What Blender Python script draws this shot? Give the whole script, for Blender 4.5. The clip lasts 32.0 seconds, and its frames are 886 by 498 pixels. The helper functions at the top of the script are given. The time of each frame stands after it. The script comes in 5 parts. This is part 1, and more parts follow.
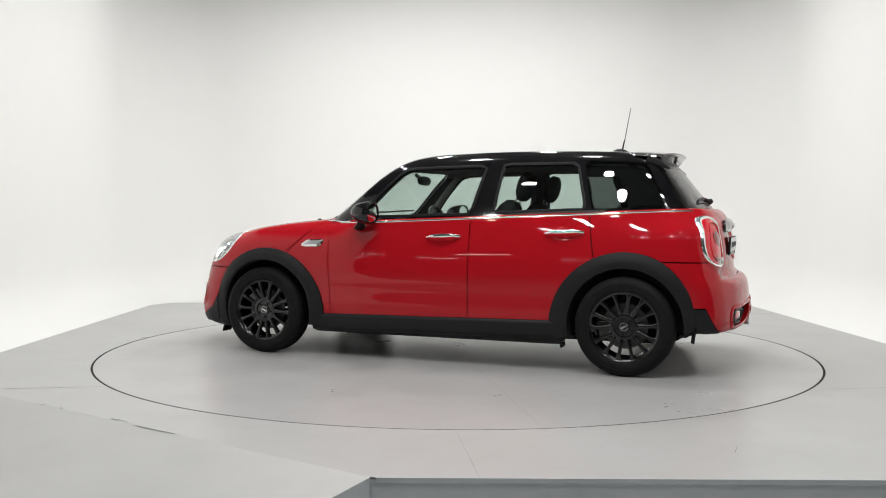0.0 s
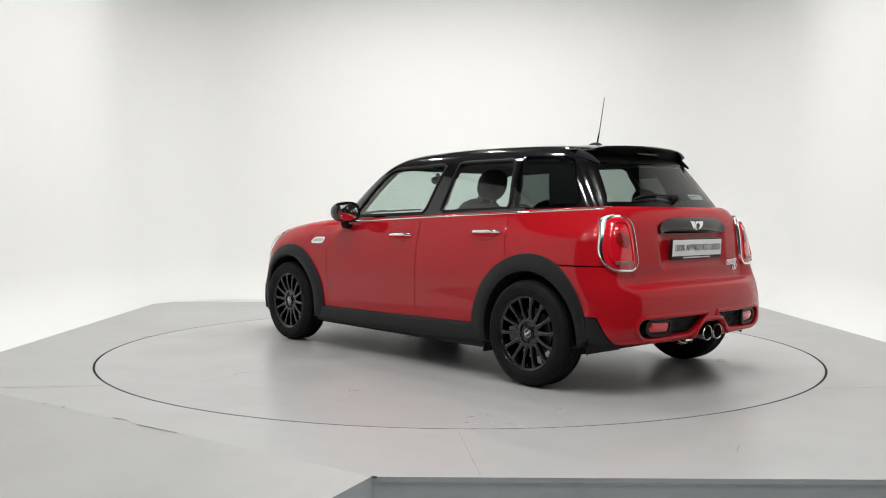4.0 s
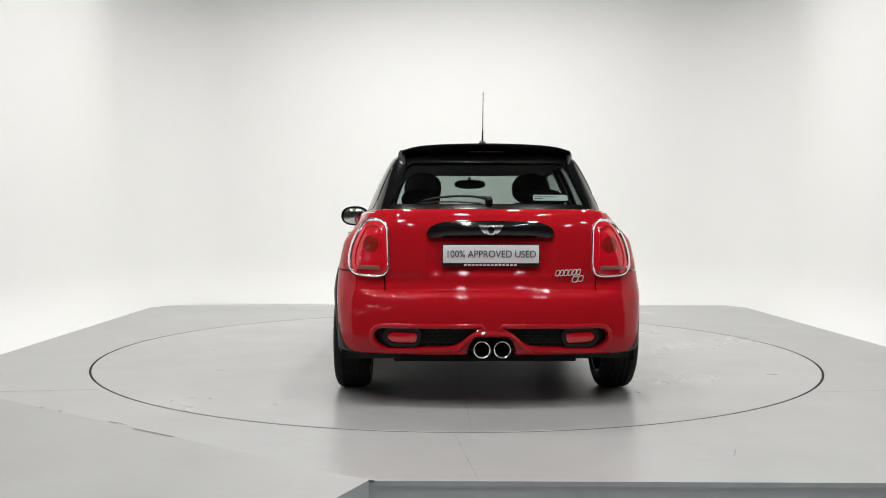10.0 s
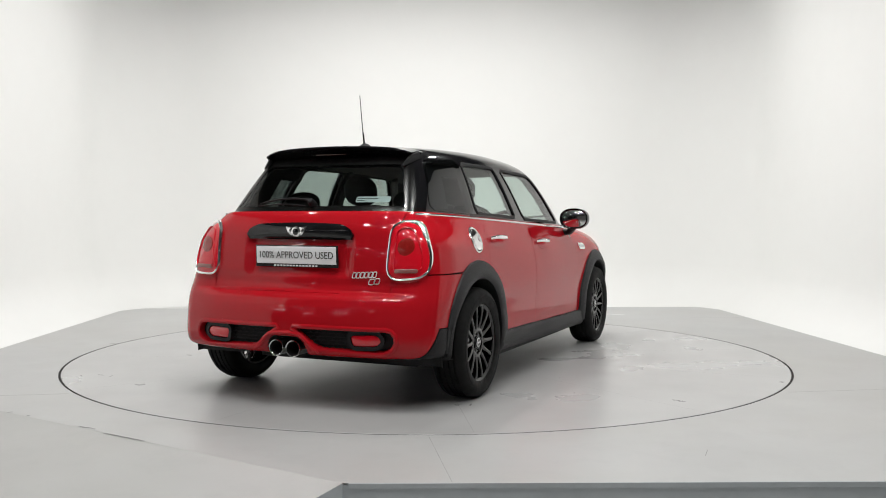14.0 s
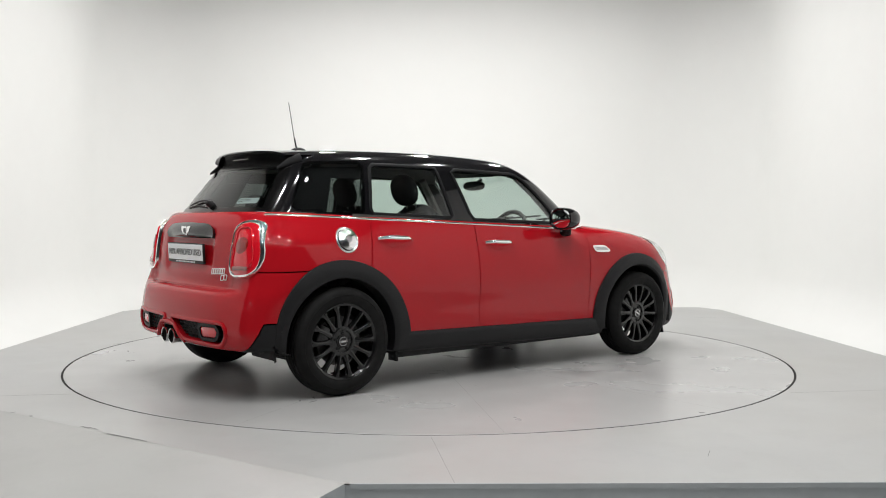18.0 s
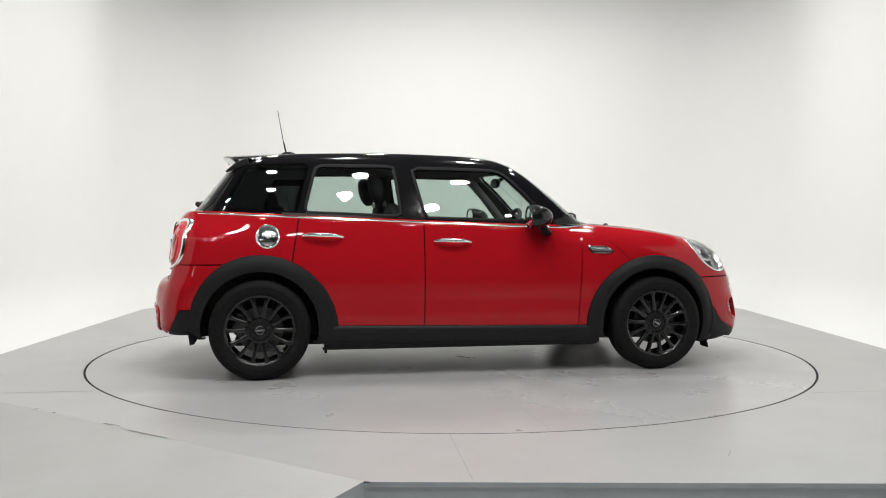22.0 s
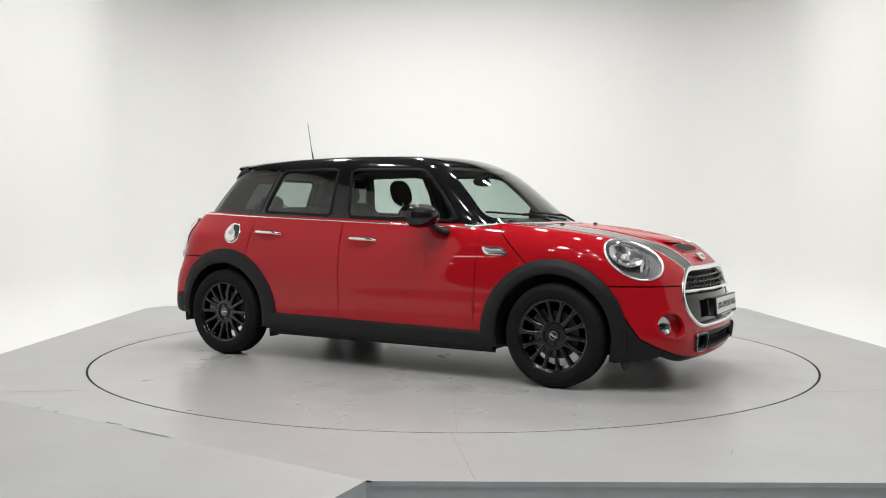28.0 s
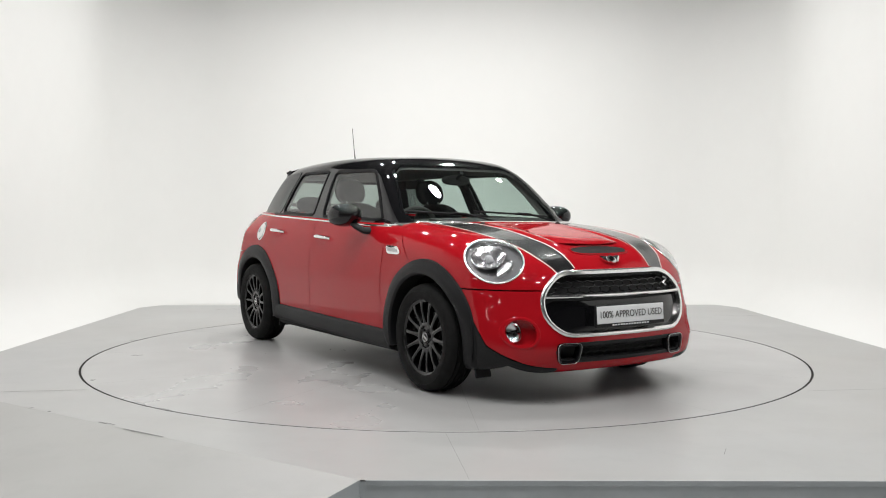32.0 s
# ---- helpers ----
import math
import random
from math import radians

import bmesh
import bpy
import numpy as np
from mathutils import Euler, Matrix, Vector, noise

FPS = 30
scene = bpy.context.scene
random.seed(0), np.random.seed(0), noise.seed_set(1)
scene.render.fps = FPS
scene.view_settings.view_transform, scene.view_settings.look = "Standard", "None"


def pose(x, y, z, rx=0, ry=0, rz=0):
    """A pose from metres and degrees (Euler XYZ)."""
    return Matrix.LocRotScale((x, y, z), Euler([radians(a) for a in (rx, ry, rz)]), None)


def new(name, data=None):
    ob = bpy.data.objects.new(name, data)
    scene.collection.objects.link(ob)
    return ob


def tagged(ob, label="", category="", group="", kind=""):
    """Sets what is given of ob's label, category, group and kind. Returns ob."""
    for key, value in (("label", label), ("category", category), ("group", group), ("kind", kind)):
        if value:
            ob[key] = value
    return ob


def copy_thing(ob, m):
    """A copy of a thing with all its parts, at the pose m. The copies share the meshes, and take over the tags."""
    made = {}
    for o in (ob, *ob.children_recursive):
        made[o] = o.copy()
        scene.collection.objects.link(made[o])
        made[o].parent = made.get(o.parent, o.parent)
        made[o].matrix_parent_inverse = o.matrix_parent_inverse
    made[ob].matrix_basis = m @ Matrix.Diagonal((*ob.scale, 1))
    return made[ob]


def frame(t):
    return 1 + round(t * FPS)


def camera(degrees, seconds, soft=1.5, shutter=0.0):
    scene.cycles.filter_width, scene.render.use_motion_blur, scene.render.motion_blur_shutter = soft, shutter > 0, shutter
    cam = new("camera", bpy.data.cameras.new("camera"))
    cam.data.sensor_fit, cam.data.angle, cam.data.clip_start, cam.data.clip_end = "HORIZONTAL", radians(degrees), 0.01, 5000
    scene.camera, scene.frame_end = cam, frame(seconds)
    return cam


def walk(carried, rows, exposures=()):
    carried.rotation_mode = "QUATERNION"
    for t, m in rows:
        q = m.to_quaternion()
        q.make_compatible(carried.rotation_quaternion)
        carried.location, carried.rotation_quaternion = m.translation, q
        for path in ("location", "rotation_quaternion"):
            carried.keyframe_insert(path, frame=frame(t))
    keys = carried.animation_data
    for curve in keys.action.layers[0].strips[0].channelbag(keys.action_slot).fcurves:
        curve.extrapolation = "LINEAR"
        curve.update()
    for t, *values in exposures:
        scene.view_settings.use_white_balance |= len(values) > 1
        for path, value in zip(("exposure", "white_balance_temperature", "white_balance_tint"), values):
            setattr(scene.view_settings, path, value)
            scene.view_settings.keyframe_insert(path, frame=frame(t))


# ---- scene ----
# ---- camera ----
cam = camera(52.88, 32.0, soft=1.0)
EYE = (0.0, -6.572, 0.982)
ROLL = 0.16  # degrees
# seconds, pan to the left, tilt (degrees): a camera on a stand that is nudged now and then
PAN = ((0, 0.849, -2.141), (1, 0.905, -2.168), (2, 0.977, -2.181), (3, 1.013, -2.182), (3.5, 0.993, -2.198), (5.5, 0.819, -2.195), (6, 0.749, -2.187), (7, 0.562, -2.212), (8, 0.315, -2.21), (8.5, 0.189, -2.012), (9, 0.379, -1.974), (9.5, 0.575, -1.969), (10, 0.774, -1.967), (10.5, 0.943, -1.945), (11, 1.185, -1.927), (11.5, 1.478, -1.91), (12, 0.427, -1.84), (12.5, -0.724, -1.824), (13, -0.827, -1.848), (13.5, -0.801, -1.832), (14, -0.915, -1.818), (14.5, -0.771, -1.813), (16.5, -0.098, -1.79), (17, -0.751, -1.776), (18, -0.772, -1.792), (19, -0.367, -1.823), (20, -0.04, -1.859), (21, 0.262, -1.869), (22, 0.459, -1.895), (23, 0.694, -1.91), (24, 0.86, -1.947), (25, 0.934, -1.969), (25.5, 0.849, -1.96), (27.5, 0.646, -1.982), (28, 0.59, -1.947), (29, 0.471, -1.947), (30, 0.319, -1.981), (31, 0.196, -2.011), (32, 0.196, -1.987))
walk(cam, [(t, pose(*EYE, 90 + tilt, 0, pan) @ pose(0, 0, 0, 0, 0, ROLL)) for t, pan, tilt in PAN])

# ---- world, lights, exposure ----
world = bpy.data.worlds.new("hall")
scene.world = world
world.use_nodes = True
world.node_tree.nodes["Background"].inputs[0].default_value = (0.9, 0.95, 1.0, 1)
world.node_tree.nodes["Background"].inputs[1].default_value = 0.02
scene.view_settings.exposure = 0.0
LAMP_Z = 4.6
# rows of ceiling lamps: columns, place along the room, watts of the inner and of the outer ones
LAMP_ROWS = [((-2.8, -1.4, 0.0, 1.4, 2.8), -5.3, 17, 17), ((-2.8, -1.4, 0.0, 1.4, 2.8), -3.9, 17, 17), ((-1.4, 0.0, 1.4), -2.72, 38, 38), ((-2.2, -0.75, 0.75, 2.2), 0.4, 38, 26), ((-2.2, -0.75, 0.75, 2.2), 3.1, 56, 40)]
LAMPS = [(x, y, outer if abs(x) > 2 else inner) for xs, y, inner, outer in LAMP_ROWS for x in xs]
for lx, ly, watts in LAMPS:
    lamp = bpy.data.lights.new("lamp", "AREA")
    lamp.shape, lamp.size, lamp.energy = "DISK", 0.23, watts
    lamp.color = (0.988, 0.985, 0.972)
    new("ceiling_lamp_light", lamp).matrix_world = pose(lx, ly, LAMP_Z - 0.06)

# ---- materials ----


def mat(name, color, rough=0.5, metal=0.0, coat=0.0, grain=0.0, scale=40.0, bump=0.0, bscale=200.0, spec=0.5, emit=0.0, coat_rough=0.03):
    """A principled material whose colour and gloss vary at two scales."""
    m = bpy.data.materials.new(name)
    m.use_nodes = True
    nt = m.node_tree
    b = nt.nodes["Principled BSDF"]
    b.inputs["Roughness"].default_value = rough
    b.inputs["Metallic"].default_value = metal
    b.inputs["Coat Weight"].default_value = coat
    b.inputs["Coat Roughness"].default_value = coat_rough
    b.inputs["Specular IOR Level"].default_value = spec
    b.inputs["Base Color"].default_value = (*color, 1)
    if emit:
        b.inputs["Emission Color"].default_value = (*color, 1)
        b.inputs["Emission Strength"].default_value = emit
    tc = nt.nodes.new("ShaderNodeTexCoord")
    if grain:
        acc = None
        for s, w in ((scale, 1.0), (scale * 0.11, 1.0)):
            n = nt.nodes.new("ShaderNodeTexNoise")
            n.inputs["Scale"].default_value = s
            n.inputs["Detail"].default_value = 5
            nt.links.new(tc.outputs["Object"], n.inputs["Vector"])
            if acc is None:
                acc = n.outputs["Fac"]
            else:
                mx = nt.nodes.new("ShaderNodeMath")
                mx.operation = "ADD"
                nt.links.new(acc, mx.inputs[0])
                nt.links.new(n.outputs["Fac"], mx.inputs[1])
                acc = mx.outputs[0]
        mr = nt.nodes.new("ShaderNodeMapRange")
        mr.inputs["From Min"].default_value, mr.inputs["From Max"].default_value = 0.45, 1.55
        mr.inputs["To Min"].default_value, mr.inputs["To Max"].default_value = 1 - grain, 1 + grain
        nt.links.new(acc, mr.inputs["Value"])
        mul = nt.nodes.new("ShaderNodeVectorMath")
        mul.operation = "SCALE"
        mul.inputs[0].default_value = color
        nt.links.new(mr.outputs[0], mul.inputs["Scale"])
        nt.links.new(mul.outputs[0], b.inputs["Base Color"])
        r2 = nt.nodes.new("ShaderNodeMapRange")
        r2.inputs["From Min"].default_value, r2.inputs["From Max"].default_value = 0.45, 1.55
        r2.inputs["To Min"].default_value, r2.inputs["To Max"].default_value = rough * (1 + grain), rough * (1 - grain)
        nt.links.new(acc, r2.inputs["Value"])
        nt.links.new(r2.outputs[0], b.inputs["Roughness"])
    if bump:
        n = nt.nodes.new("ShaderNodeTexNoise")
        n.inputs["Scale"].default_value = bscale
        nt.links.new(tc.outputs["Object"], n.inputs["Vector"])
        bp = nt.nodes.new("ShaderNodeBump")
        bp.inputs["Strength"].default_value = bump
        bp.inputs["Distance"].default_value = 0.002
        nt.links.new(n.outputs["Fac"], bp.inputs["Height"])
        nt.links.new(bp.outputs[0], b.inputs["Normal"])
    return m


def glass(name, tint, base=0.05):
    """Thin pane: tinted see-through, with a mirror gloss that grows at grazing angles."""
    m = bpy.data.materials.new(name)
    m.use_nodes = True
    nt = m.node_tree
    nt.nodes.clear()
    out = nt.nodes.new("ShaderNodeOutputMaterial")
    mix = nt.nodes.new("ShaderNodeMixShader")
    tr = nt.nodes.new("ShaderNodeBsdfTransparent")
    tr.inputs[0].default_value = (*tint, 1)
    gl = nt.nodes.new("ShaderNodeBsdfGlossy")
    gl.inputs["Roughness"].default_value = 0.0
    lw = nt.nodes.new("ShaderNodeLayerWeight")
    lw.inputs["Blend"].default_value = 0.5
    pw = nt.nodes.new("ShaderNodeMath")
    pw.operation = "POWER"
    pw.inputs[1].default_value = 5.0
    ma = nt.nodes.new("ShaderNodeMath")
    ma.operation = "MULTIPLY_ADD"
    ma.inputs[1].default_value, ma.inputs[2].default_value = 0.9, base
    nt.links.new(lw.outputs["Facing"], pw.inputs[0])
    nt.links.new(pw.outputs[0], ma.inputs[0])
    nt.links.new(ma.outputs[0], mix.inputs[0])
    nt.links.new(tr.outputs[0], mix.inputs[1])
    nt.links.new(gl.outputs[0], mix.inputs[2])
    nt.links.new(mix.outputs[0], out.inputs[0])
    return m


RED = mat("red_paint", (0.392, 0.0075, 0.0135), 0.5, 0.0, 0.72, grain=0.04, scale=900, spec=0.0, coat_rough=0.015)
GLOSS = mat("black_gloss_paint", (0.006, 0.006, 0.007), 0.08, 0.0, 0.15, grain=0.1, scale=500)
PLASTIC = mat("black_textured_plastic", (0.011, 0.011, 0.012), 0.50, grain=0.12, scale=60, bump=0.25, bscale=900, spec=0.24)
RUBBER = mat("tyre_rubber", (0.007, 0.007, 0.007), 0.70, grain=0.25, scale=30, bump=0.2, bscale=400, spec=0.18)
SASH = mat("dull_window_seal", (0.008, 0.008, 0.009), 0.45, grain=0.1, scale=80, spec=0.12)
CHROME = mat("chrome", (0.90, 0.90, 0.90), 0.12, 1.0, grain=0.03, scale=30)
SATIN = mat("satin_steel", (0.55, 0.55, 0.56), 0.28, 1.0, grain=0.1, scale=60)
RIM = mat("black_wheel_paint", (0.004, 0.004, 0.0045), 0.17, 0.0, 0.12, grain=0.15, scale=40)
DARK = mat("dark_underbody", (0.008, 0.008, 0.008), 0.8, grain=0.2, scale=20)
GAPMAT = mat("panel_gap_black", (0.006, 0.004, 0.004), 0.9)
BORDER = mat("black_glass_print", (0.004, 0.004, 0.004), 0.2, spec=0.2)
CLOTH = mat("black_seat_cloth", (0.022, 0.022, 0.024), 0.9, grain=0.15, scale=60, bump=0.1, bscale=150)
TRIM = mat("grey_interior_trim", (0.055, 0.054, 0.052), 0.6, grain=0.12, scale=60)
PILLAR = mat("dark_grey_pillar_trim", (0.055, 0.055, 0.053), 0.75, grain=0.1, scale=80)
BRAKE = mat("dark_brake_steel", (0.09, 0.09, 0.09), 0.45, 0.8, grain=0.2, scale=30)
HEADLINER = mat("light_grey_headliner", (0.22, 0.22, 0.21), 0.9, grain=0.08, scale=150)
GLASS = glass("green_tinted_glass", (0.72, 0.81, 0.77), 0.105)
TINT = glass("dark_tinted_glass", (0.42, 0.47, 0.45))
PRIVACY = glass("privacy_glass", (0.13, 0.15, 0.145), 0.075)
CLEAR = glass("clear_lens", (0.92, 0.93, 0.93))
LENS = mat("red_lamp_lens", (0.62, 0.007, 0.018), 0.06, 0.0, 1.0, grain=0.05, scale=60)
LENS_DARK = mat("dark_red_lamp_lens", (0.26, 0.012, 0.010), 0.15, 0.0, 1.0, grain=0.15, scale=90)
LENS_DIM = mat("unlit_brake_light", (0.05, 0.006, 0.006), 0.2, 0.0, 0.8, grain=0.1, scale=60)
LENS_GREY = mat("smoked_reversing_lens", (0.22, 0.08, 0.07), 0.15, 0.0, 0.8, grain=0.1, scale=120)
BEZEL = mat("grey_lamp_bezel", (0.13, 0.13, 0.135), 0.40, 0.4, grain=0.1, scale=40)
BRIGHT = mat("bright_satin_chrome", (0.92, 0.92, 0.92), 0.24, 1.0, grain=0.03, scale=30)
ANODISED = mat("bright_anodised_strip", (0.92, 0.92, 0.92), 0.48, 1.0, grain=0.03, scale=30)
REFLECTOR = mat("lamp_reflector", (0.80, 0.80, 0.82), 0.16, 1.0, grain=0.08, scale=35, bump=0.9, bscale=38)
BULB = mat("lamp_bulb_glass", (0.75, 0.76, 0.78), 0.1, 0.3, 1.0)
PLATE = mat("white_plate", (0.82, 0.83, 0.84), 0.4, grain=0.04, scale=30)
INK = mat("black_ink", (0.02, 0.02, 0.02), 0.5)
WHITE_TRIM = mat("white_pinstripe", (0.75, 0.74, 0.72), 0.35, 0, 0.6)
STRIPE = mat("black_stripe_film", (0.012, 0.012, 0.013), 0.22, 0, 0.6, grain=0.1, scale=300)
MIRRORMAT = mat("mirror_glass", (0.85, 0.88, 0.88), 0.01, 1.0)
STICKER = mat("pale_window_sticker", (0.62, 0.74, 0.74), 0.5, grain=0.05, scale=40)
CYC = mat("white_studio_paint", (0.80, 0.80, 0.785), 0.75, grain=0.015, scale=4, bump=0.05, bscale=30, spec=0.25)
YARD = mat("grey_hall_floor", (0.22, 0.22, 0.215), 0.6, grain=0.15, scale=3)
HALL = mat("grey_hall_wall", (0.34, 0.34, 0.34), 0.8, grain=0.2, scale=3)
CEIL = mat("dark_hall_ceiling", (0.12, 0.12, 0.122), 0.9, grain=0.2, scale=3)
EDGE = mat("platform_edge_paint", (0.36, 0.385, 0.40), 0.45, grain=0.12, scale=14, bump=0.1, bscale=60)
HOUSING = mat("lamp_housing", (0.05, 0.05, 0.05), 0.5, 0.5, grain=0.1, scale=30)
GLOW = mat("lamp_diffuser", (1.0, 0.985, 0.955), 0.5, emit=22.0)


def floor_mat(name, base, rough, warm, relief=0.06, speck=0.4):
    """Painted platform boards: semi-gloss grey with tyre haze, scuffs and fine specks."""
    m = mat(name, base, rough, grain=0.10, scale=1.6, bump=relief, bscale=45, spec=0.5)
    nt = m.node_tree
    b = nt.nodes["Principled BSDF"]
    tc = nt.nodes.new("ShaderNodeTexCoord")
    src = b.inputs["Base Color"].links[0].from_socket
    for scale, lo, hi, col, amount in ((5.0, 0.50, 0.80, tuple(c * 0.80 for c in base), 0.35), (0.55, 0.40, 0.72, warm, 0.55),
                                      (60.0, 0.70, 0.80, tuple(c * 0.5 for c in base), speck)):
        n = nt.nodes.new("ShaderNodeTexNoise")
        n.inputs["Scale"].default_value = scale
        n.inputs["Detail"].default_value = 4
        n.inputs["Roughness"].default_value = 0.62
        nt.links.new(tc.outputs["Object"], n.inputs["Vector"])
        mr = nt.nodes.new("ShaderNodeMapRange")
        mr.inputs["From Min"].default_value, mr.inputs["From Max"].default_value = lo, hi
        mr.inputs["To Max"].default_value = amount
        nt.links.new(n.outputs["Fac"], mr.inputs["Value"])
        mx = nt.nodes.new("ShaderNodeMix")
        mx.data_type = "RGBA"
        nt.links.new(mr.outputs[0], mx.inputs["Factor"])
        nt.links.new(src, mx.inputs["A"])
        mx.inputs["B"].default_value = (*col, 1)
        src = mx.outputs["Result"]
    nt.links.new(src, b.inputs["Base Color"])
    return m


DECK = floor_mat("grey_platform_paint", (0.372, 0.374, 0.37), 0.34, (0.355, 0.345, 0.325))
RAMP = floor_mat("warm_grey_ramp_paint", (0.365, 0.365, 0.355), 0.42, (0.335, 0.328, 0.31))
TABLE = mat("grey_turntable_paint", (0.375, 0.373, 0.370), 0.29, grain=0.15, scale=2.2)

# ---- mesh tools ----


def part(name, bm, material, parent=None, label="", smooth=True, m=None):
    """Links a bmesh as one mesh object under a thing or under a part."""
    me = bpy.data.meshes.new(name)
    bm.to_mesh(me)
    bm.free()
    me.materials.append(material)
    if smooth:
        me.shade_smooth()
        try:
            me.set_sharp_from_angle(angle=radians(38))
        except Exception:
            pass
    ob = new(name, me)
    if parent is not None:
        ob.parent = parent
    if m is not None:
        ob.matrix_basis = m
    if label:
        ob["label"] = label
    return ob


def add_grid(bm, P, close_u=False, close_v=False, flip=False):
    """Adds a grid of quads from an array of points (n, m, 3)."""
    n, m = P.shape[:2]
    vs = [[bm.verts.new(tuple(map(float, P[i, j]))) for j in range(m)] for i in range(n)]
    for i in range(n if close_u else n - 1):
        for j in range(m if close_v else m - 1):
            q = [vs[i][j], vs[(i + 1) % n][j], vs[(i + 1) % n][(j + 1) % m], vs[i][(j + 1) % m]]
            try:
                bm.faces.new(q[::-1] if flip else q)
            except ValueError:
                pass
    return vs


def box(bm, lo, hi, bevel=0.0, m=None):
    """Adds a box between two corners, with bevelled edges."""
    lo, hi = Vector(lo), Vector(hi)
    r = bmesh.ops.create_cube(bm, size=1.0, matrix=Matrix.Translation((lo + hi) / 2) @ Matrix.Diagonal((*(hi - lo), 1)))
    if bevel:
        es = list({e for v in r["verts"] for e in v.link_edges})
        out = bmesh.ops.bevel(bm, geom=es, offset=bevel, segments=3, profile=0.6, affect="EDGES")
        vs = {v for f in out["faces"] for v in f.verts} | {v for v in r["verts"] if v.is_valid}
        vs |= {w for v in vs for e in v.link_edges for w in e.verts}
    else:
        vs = r["verts"]
    if m is not None:
        bmesh.ops.transform(bm, matrix=m, verts=list(vs))
    return vs


def lathe(bm, profile, seg=48, m=None, closed=False):
    """Turns a profile of (radius, height) about z; m places it."""
    P = np.array([[(r * math.cos(a), r * math.sin(a), h) for r, h in profile] for a in np.linspace(0, 2 * math.pi, seg, endpoint=False)])
    if m is not None:
        M = np.array(m)
        P = P @ M[:3, :3].T + M[:3, 3]
    add_grid(bm, P, close_u=True, close_v=closed)


def tube(bm, pts, radius, seg=8, closed=False, flat=1.0, up=None):
    """Sweeps a round (or flattened) section along points; radius may be a list."""
    pts = np.array(pts, float)
    n = len(pts)
    rad = np.broadcast_to(np.array(radius, float), (n,))
    if closed:
        tang = np.roll(pts, -1, 0) - np.roll(pts, 1, 0)
    else:
        tang = np.gradient(pts, axis=0)
    tang /= np.linalg.norm(tang, axis=1, keepdims=True) + 1e-12
    ups = np.broadcast_to(np.array(up if up is not None else (0.13, 0.21, 0.97), float), (n, 3))
    side = np.cross(tang, ups)
    side /= np.linalg.norm(side, axis=1, keepdims=True) + 1e-12
    nrm = np.cross(side, tang)
    a = np.linspace(0, 2 * math.pi, seg, endpoint=False)
    P = pts[:, None] + rad[:, None, None] * (np.cos(a)[None, :, None] * side[:, None] + flat * np.sin(a)[None, :, None] * nrm[:, None])
    vs = add_grid(bm, P, close_u=closed, close_v=True)
    if not closed:
        for ring in (vs[0][::-1], vs[-1]):
            try:
                bm.faces.new(ring)
            except ValueError:
                pass


def spline(xs, ys):
    """A smooth curve through a few knots."""
    xs, ys = np.array(xs, float), np.array(ys, float)
    d = np.diff(ys) / np.diff(xs)
    s = np.empty_like(ys)
    s[1:-1] = (d[:-1] * np.diff(xs)[1:] + d[1:] * np.diff(xs)[:-1]) / (xs[2:] - xs[:-2])
    s[0], s[-1] = d[0], d[-1]

    def f(x):
        x = np.clip(x, xs[0], xs[-1])
        i = np.clip(np.searchsorted(xs, x) - 1, 0, len(xs) - 2)
        h = xs[i + 1] - xs[i]
        t = (x - xs[i]) / h
        return ((2 * t**3 - 3 * t**2 + 1) * ys[i] + (t**3 - 2 * t**2 + t) * h * s[i] + (-2 * t**3 + 3 * t**2) * ys[i + 1] + (t**3 - t**2) * h * s[i + 1])
    return f


def smax(a, b, k):
    h = np.maximum(k - np.abs(a - b), 0) / k
    return np.maximum(a, b) + h * h * k / 4


def hit(F, P0, P1, n=34):
    """Where the segments from P0 (outside) to P1 (inside) meet the surface F = 0."""
    a, b = np.zeros(P0.shape[:-1]), np.ones(P0.shape[:-1])
    D = P1 - P0
    for _ in range(n):
        c = (a + b) / 2
        Q = P0 + c[..., None] * D
        out = F(Q[..., 0], Q[..., 1], Q[..., 2]) > 0
        a, b = np.where(out, c, a), np.where(out, b, c)
    return P0 + ((a + b) / 2)[..., None] * D


def normal_at(F, P, e=2e-3):
    g = []
    for k in range(3):
        d = np.zeros(3)
        d[k] = e
        A, B = P + d, P - d
        g.append(F(A[..., 0], A[..., 1], A[..., 2]) - F(B[..., 0], B[..., 1], B[..., 2]))
    g = np.stack(g, -1)
    return g / (np.linalg.norm(g, axis=-1, keepdims=True) + 1e-12)


def rounded(pts, r, n=6):
    """A closed outline with rounded corners; r may be a list."""
    pts = [np.array(p, float) for p in pts]
    rs = [r] * len(pts) if np.isscalar(r) else r
    out = []
    for i, p in enumerate(pts):
        a, b = pts[i - 1] - p, pts[(i + 1) % len(pts)] - p
        la, lb = np.linalg.norm(a), np.linalg.norm(b)
        k = min(rs[i], 0.48 * la, 0.48 * lb)
        s, e = p + a / la * k, p + b / lb * k
        for t in np.linspace(0, 1, n):
            out.append((1 - t) ** 2 * s + 2 * t * (1 - t) * p + t * t * e)
    return resample(np.array(out), max(40, len(out)))


def resample(o, n):
    c = np.vstack([o, o[:1]])
    s = np.r_[0, np.cumsum(np.linalg.norm(np.diff(c, axis=0), axis=1))]
    t = np.linspace(0, s[-1], n, endpoint=False)
    return np.stack([np.interp(t, s, c[:, k]) for k in range(2)], -1)


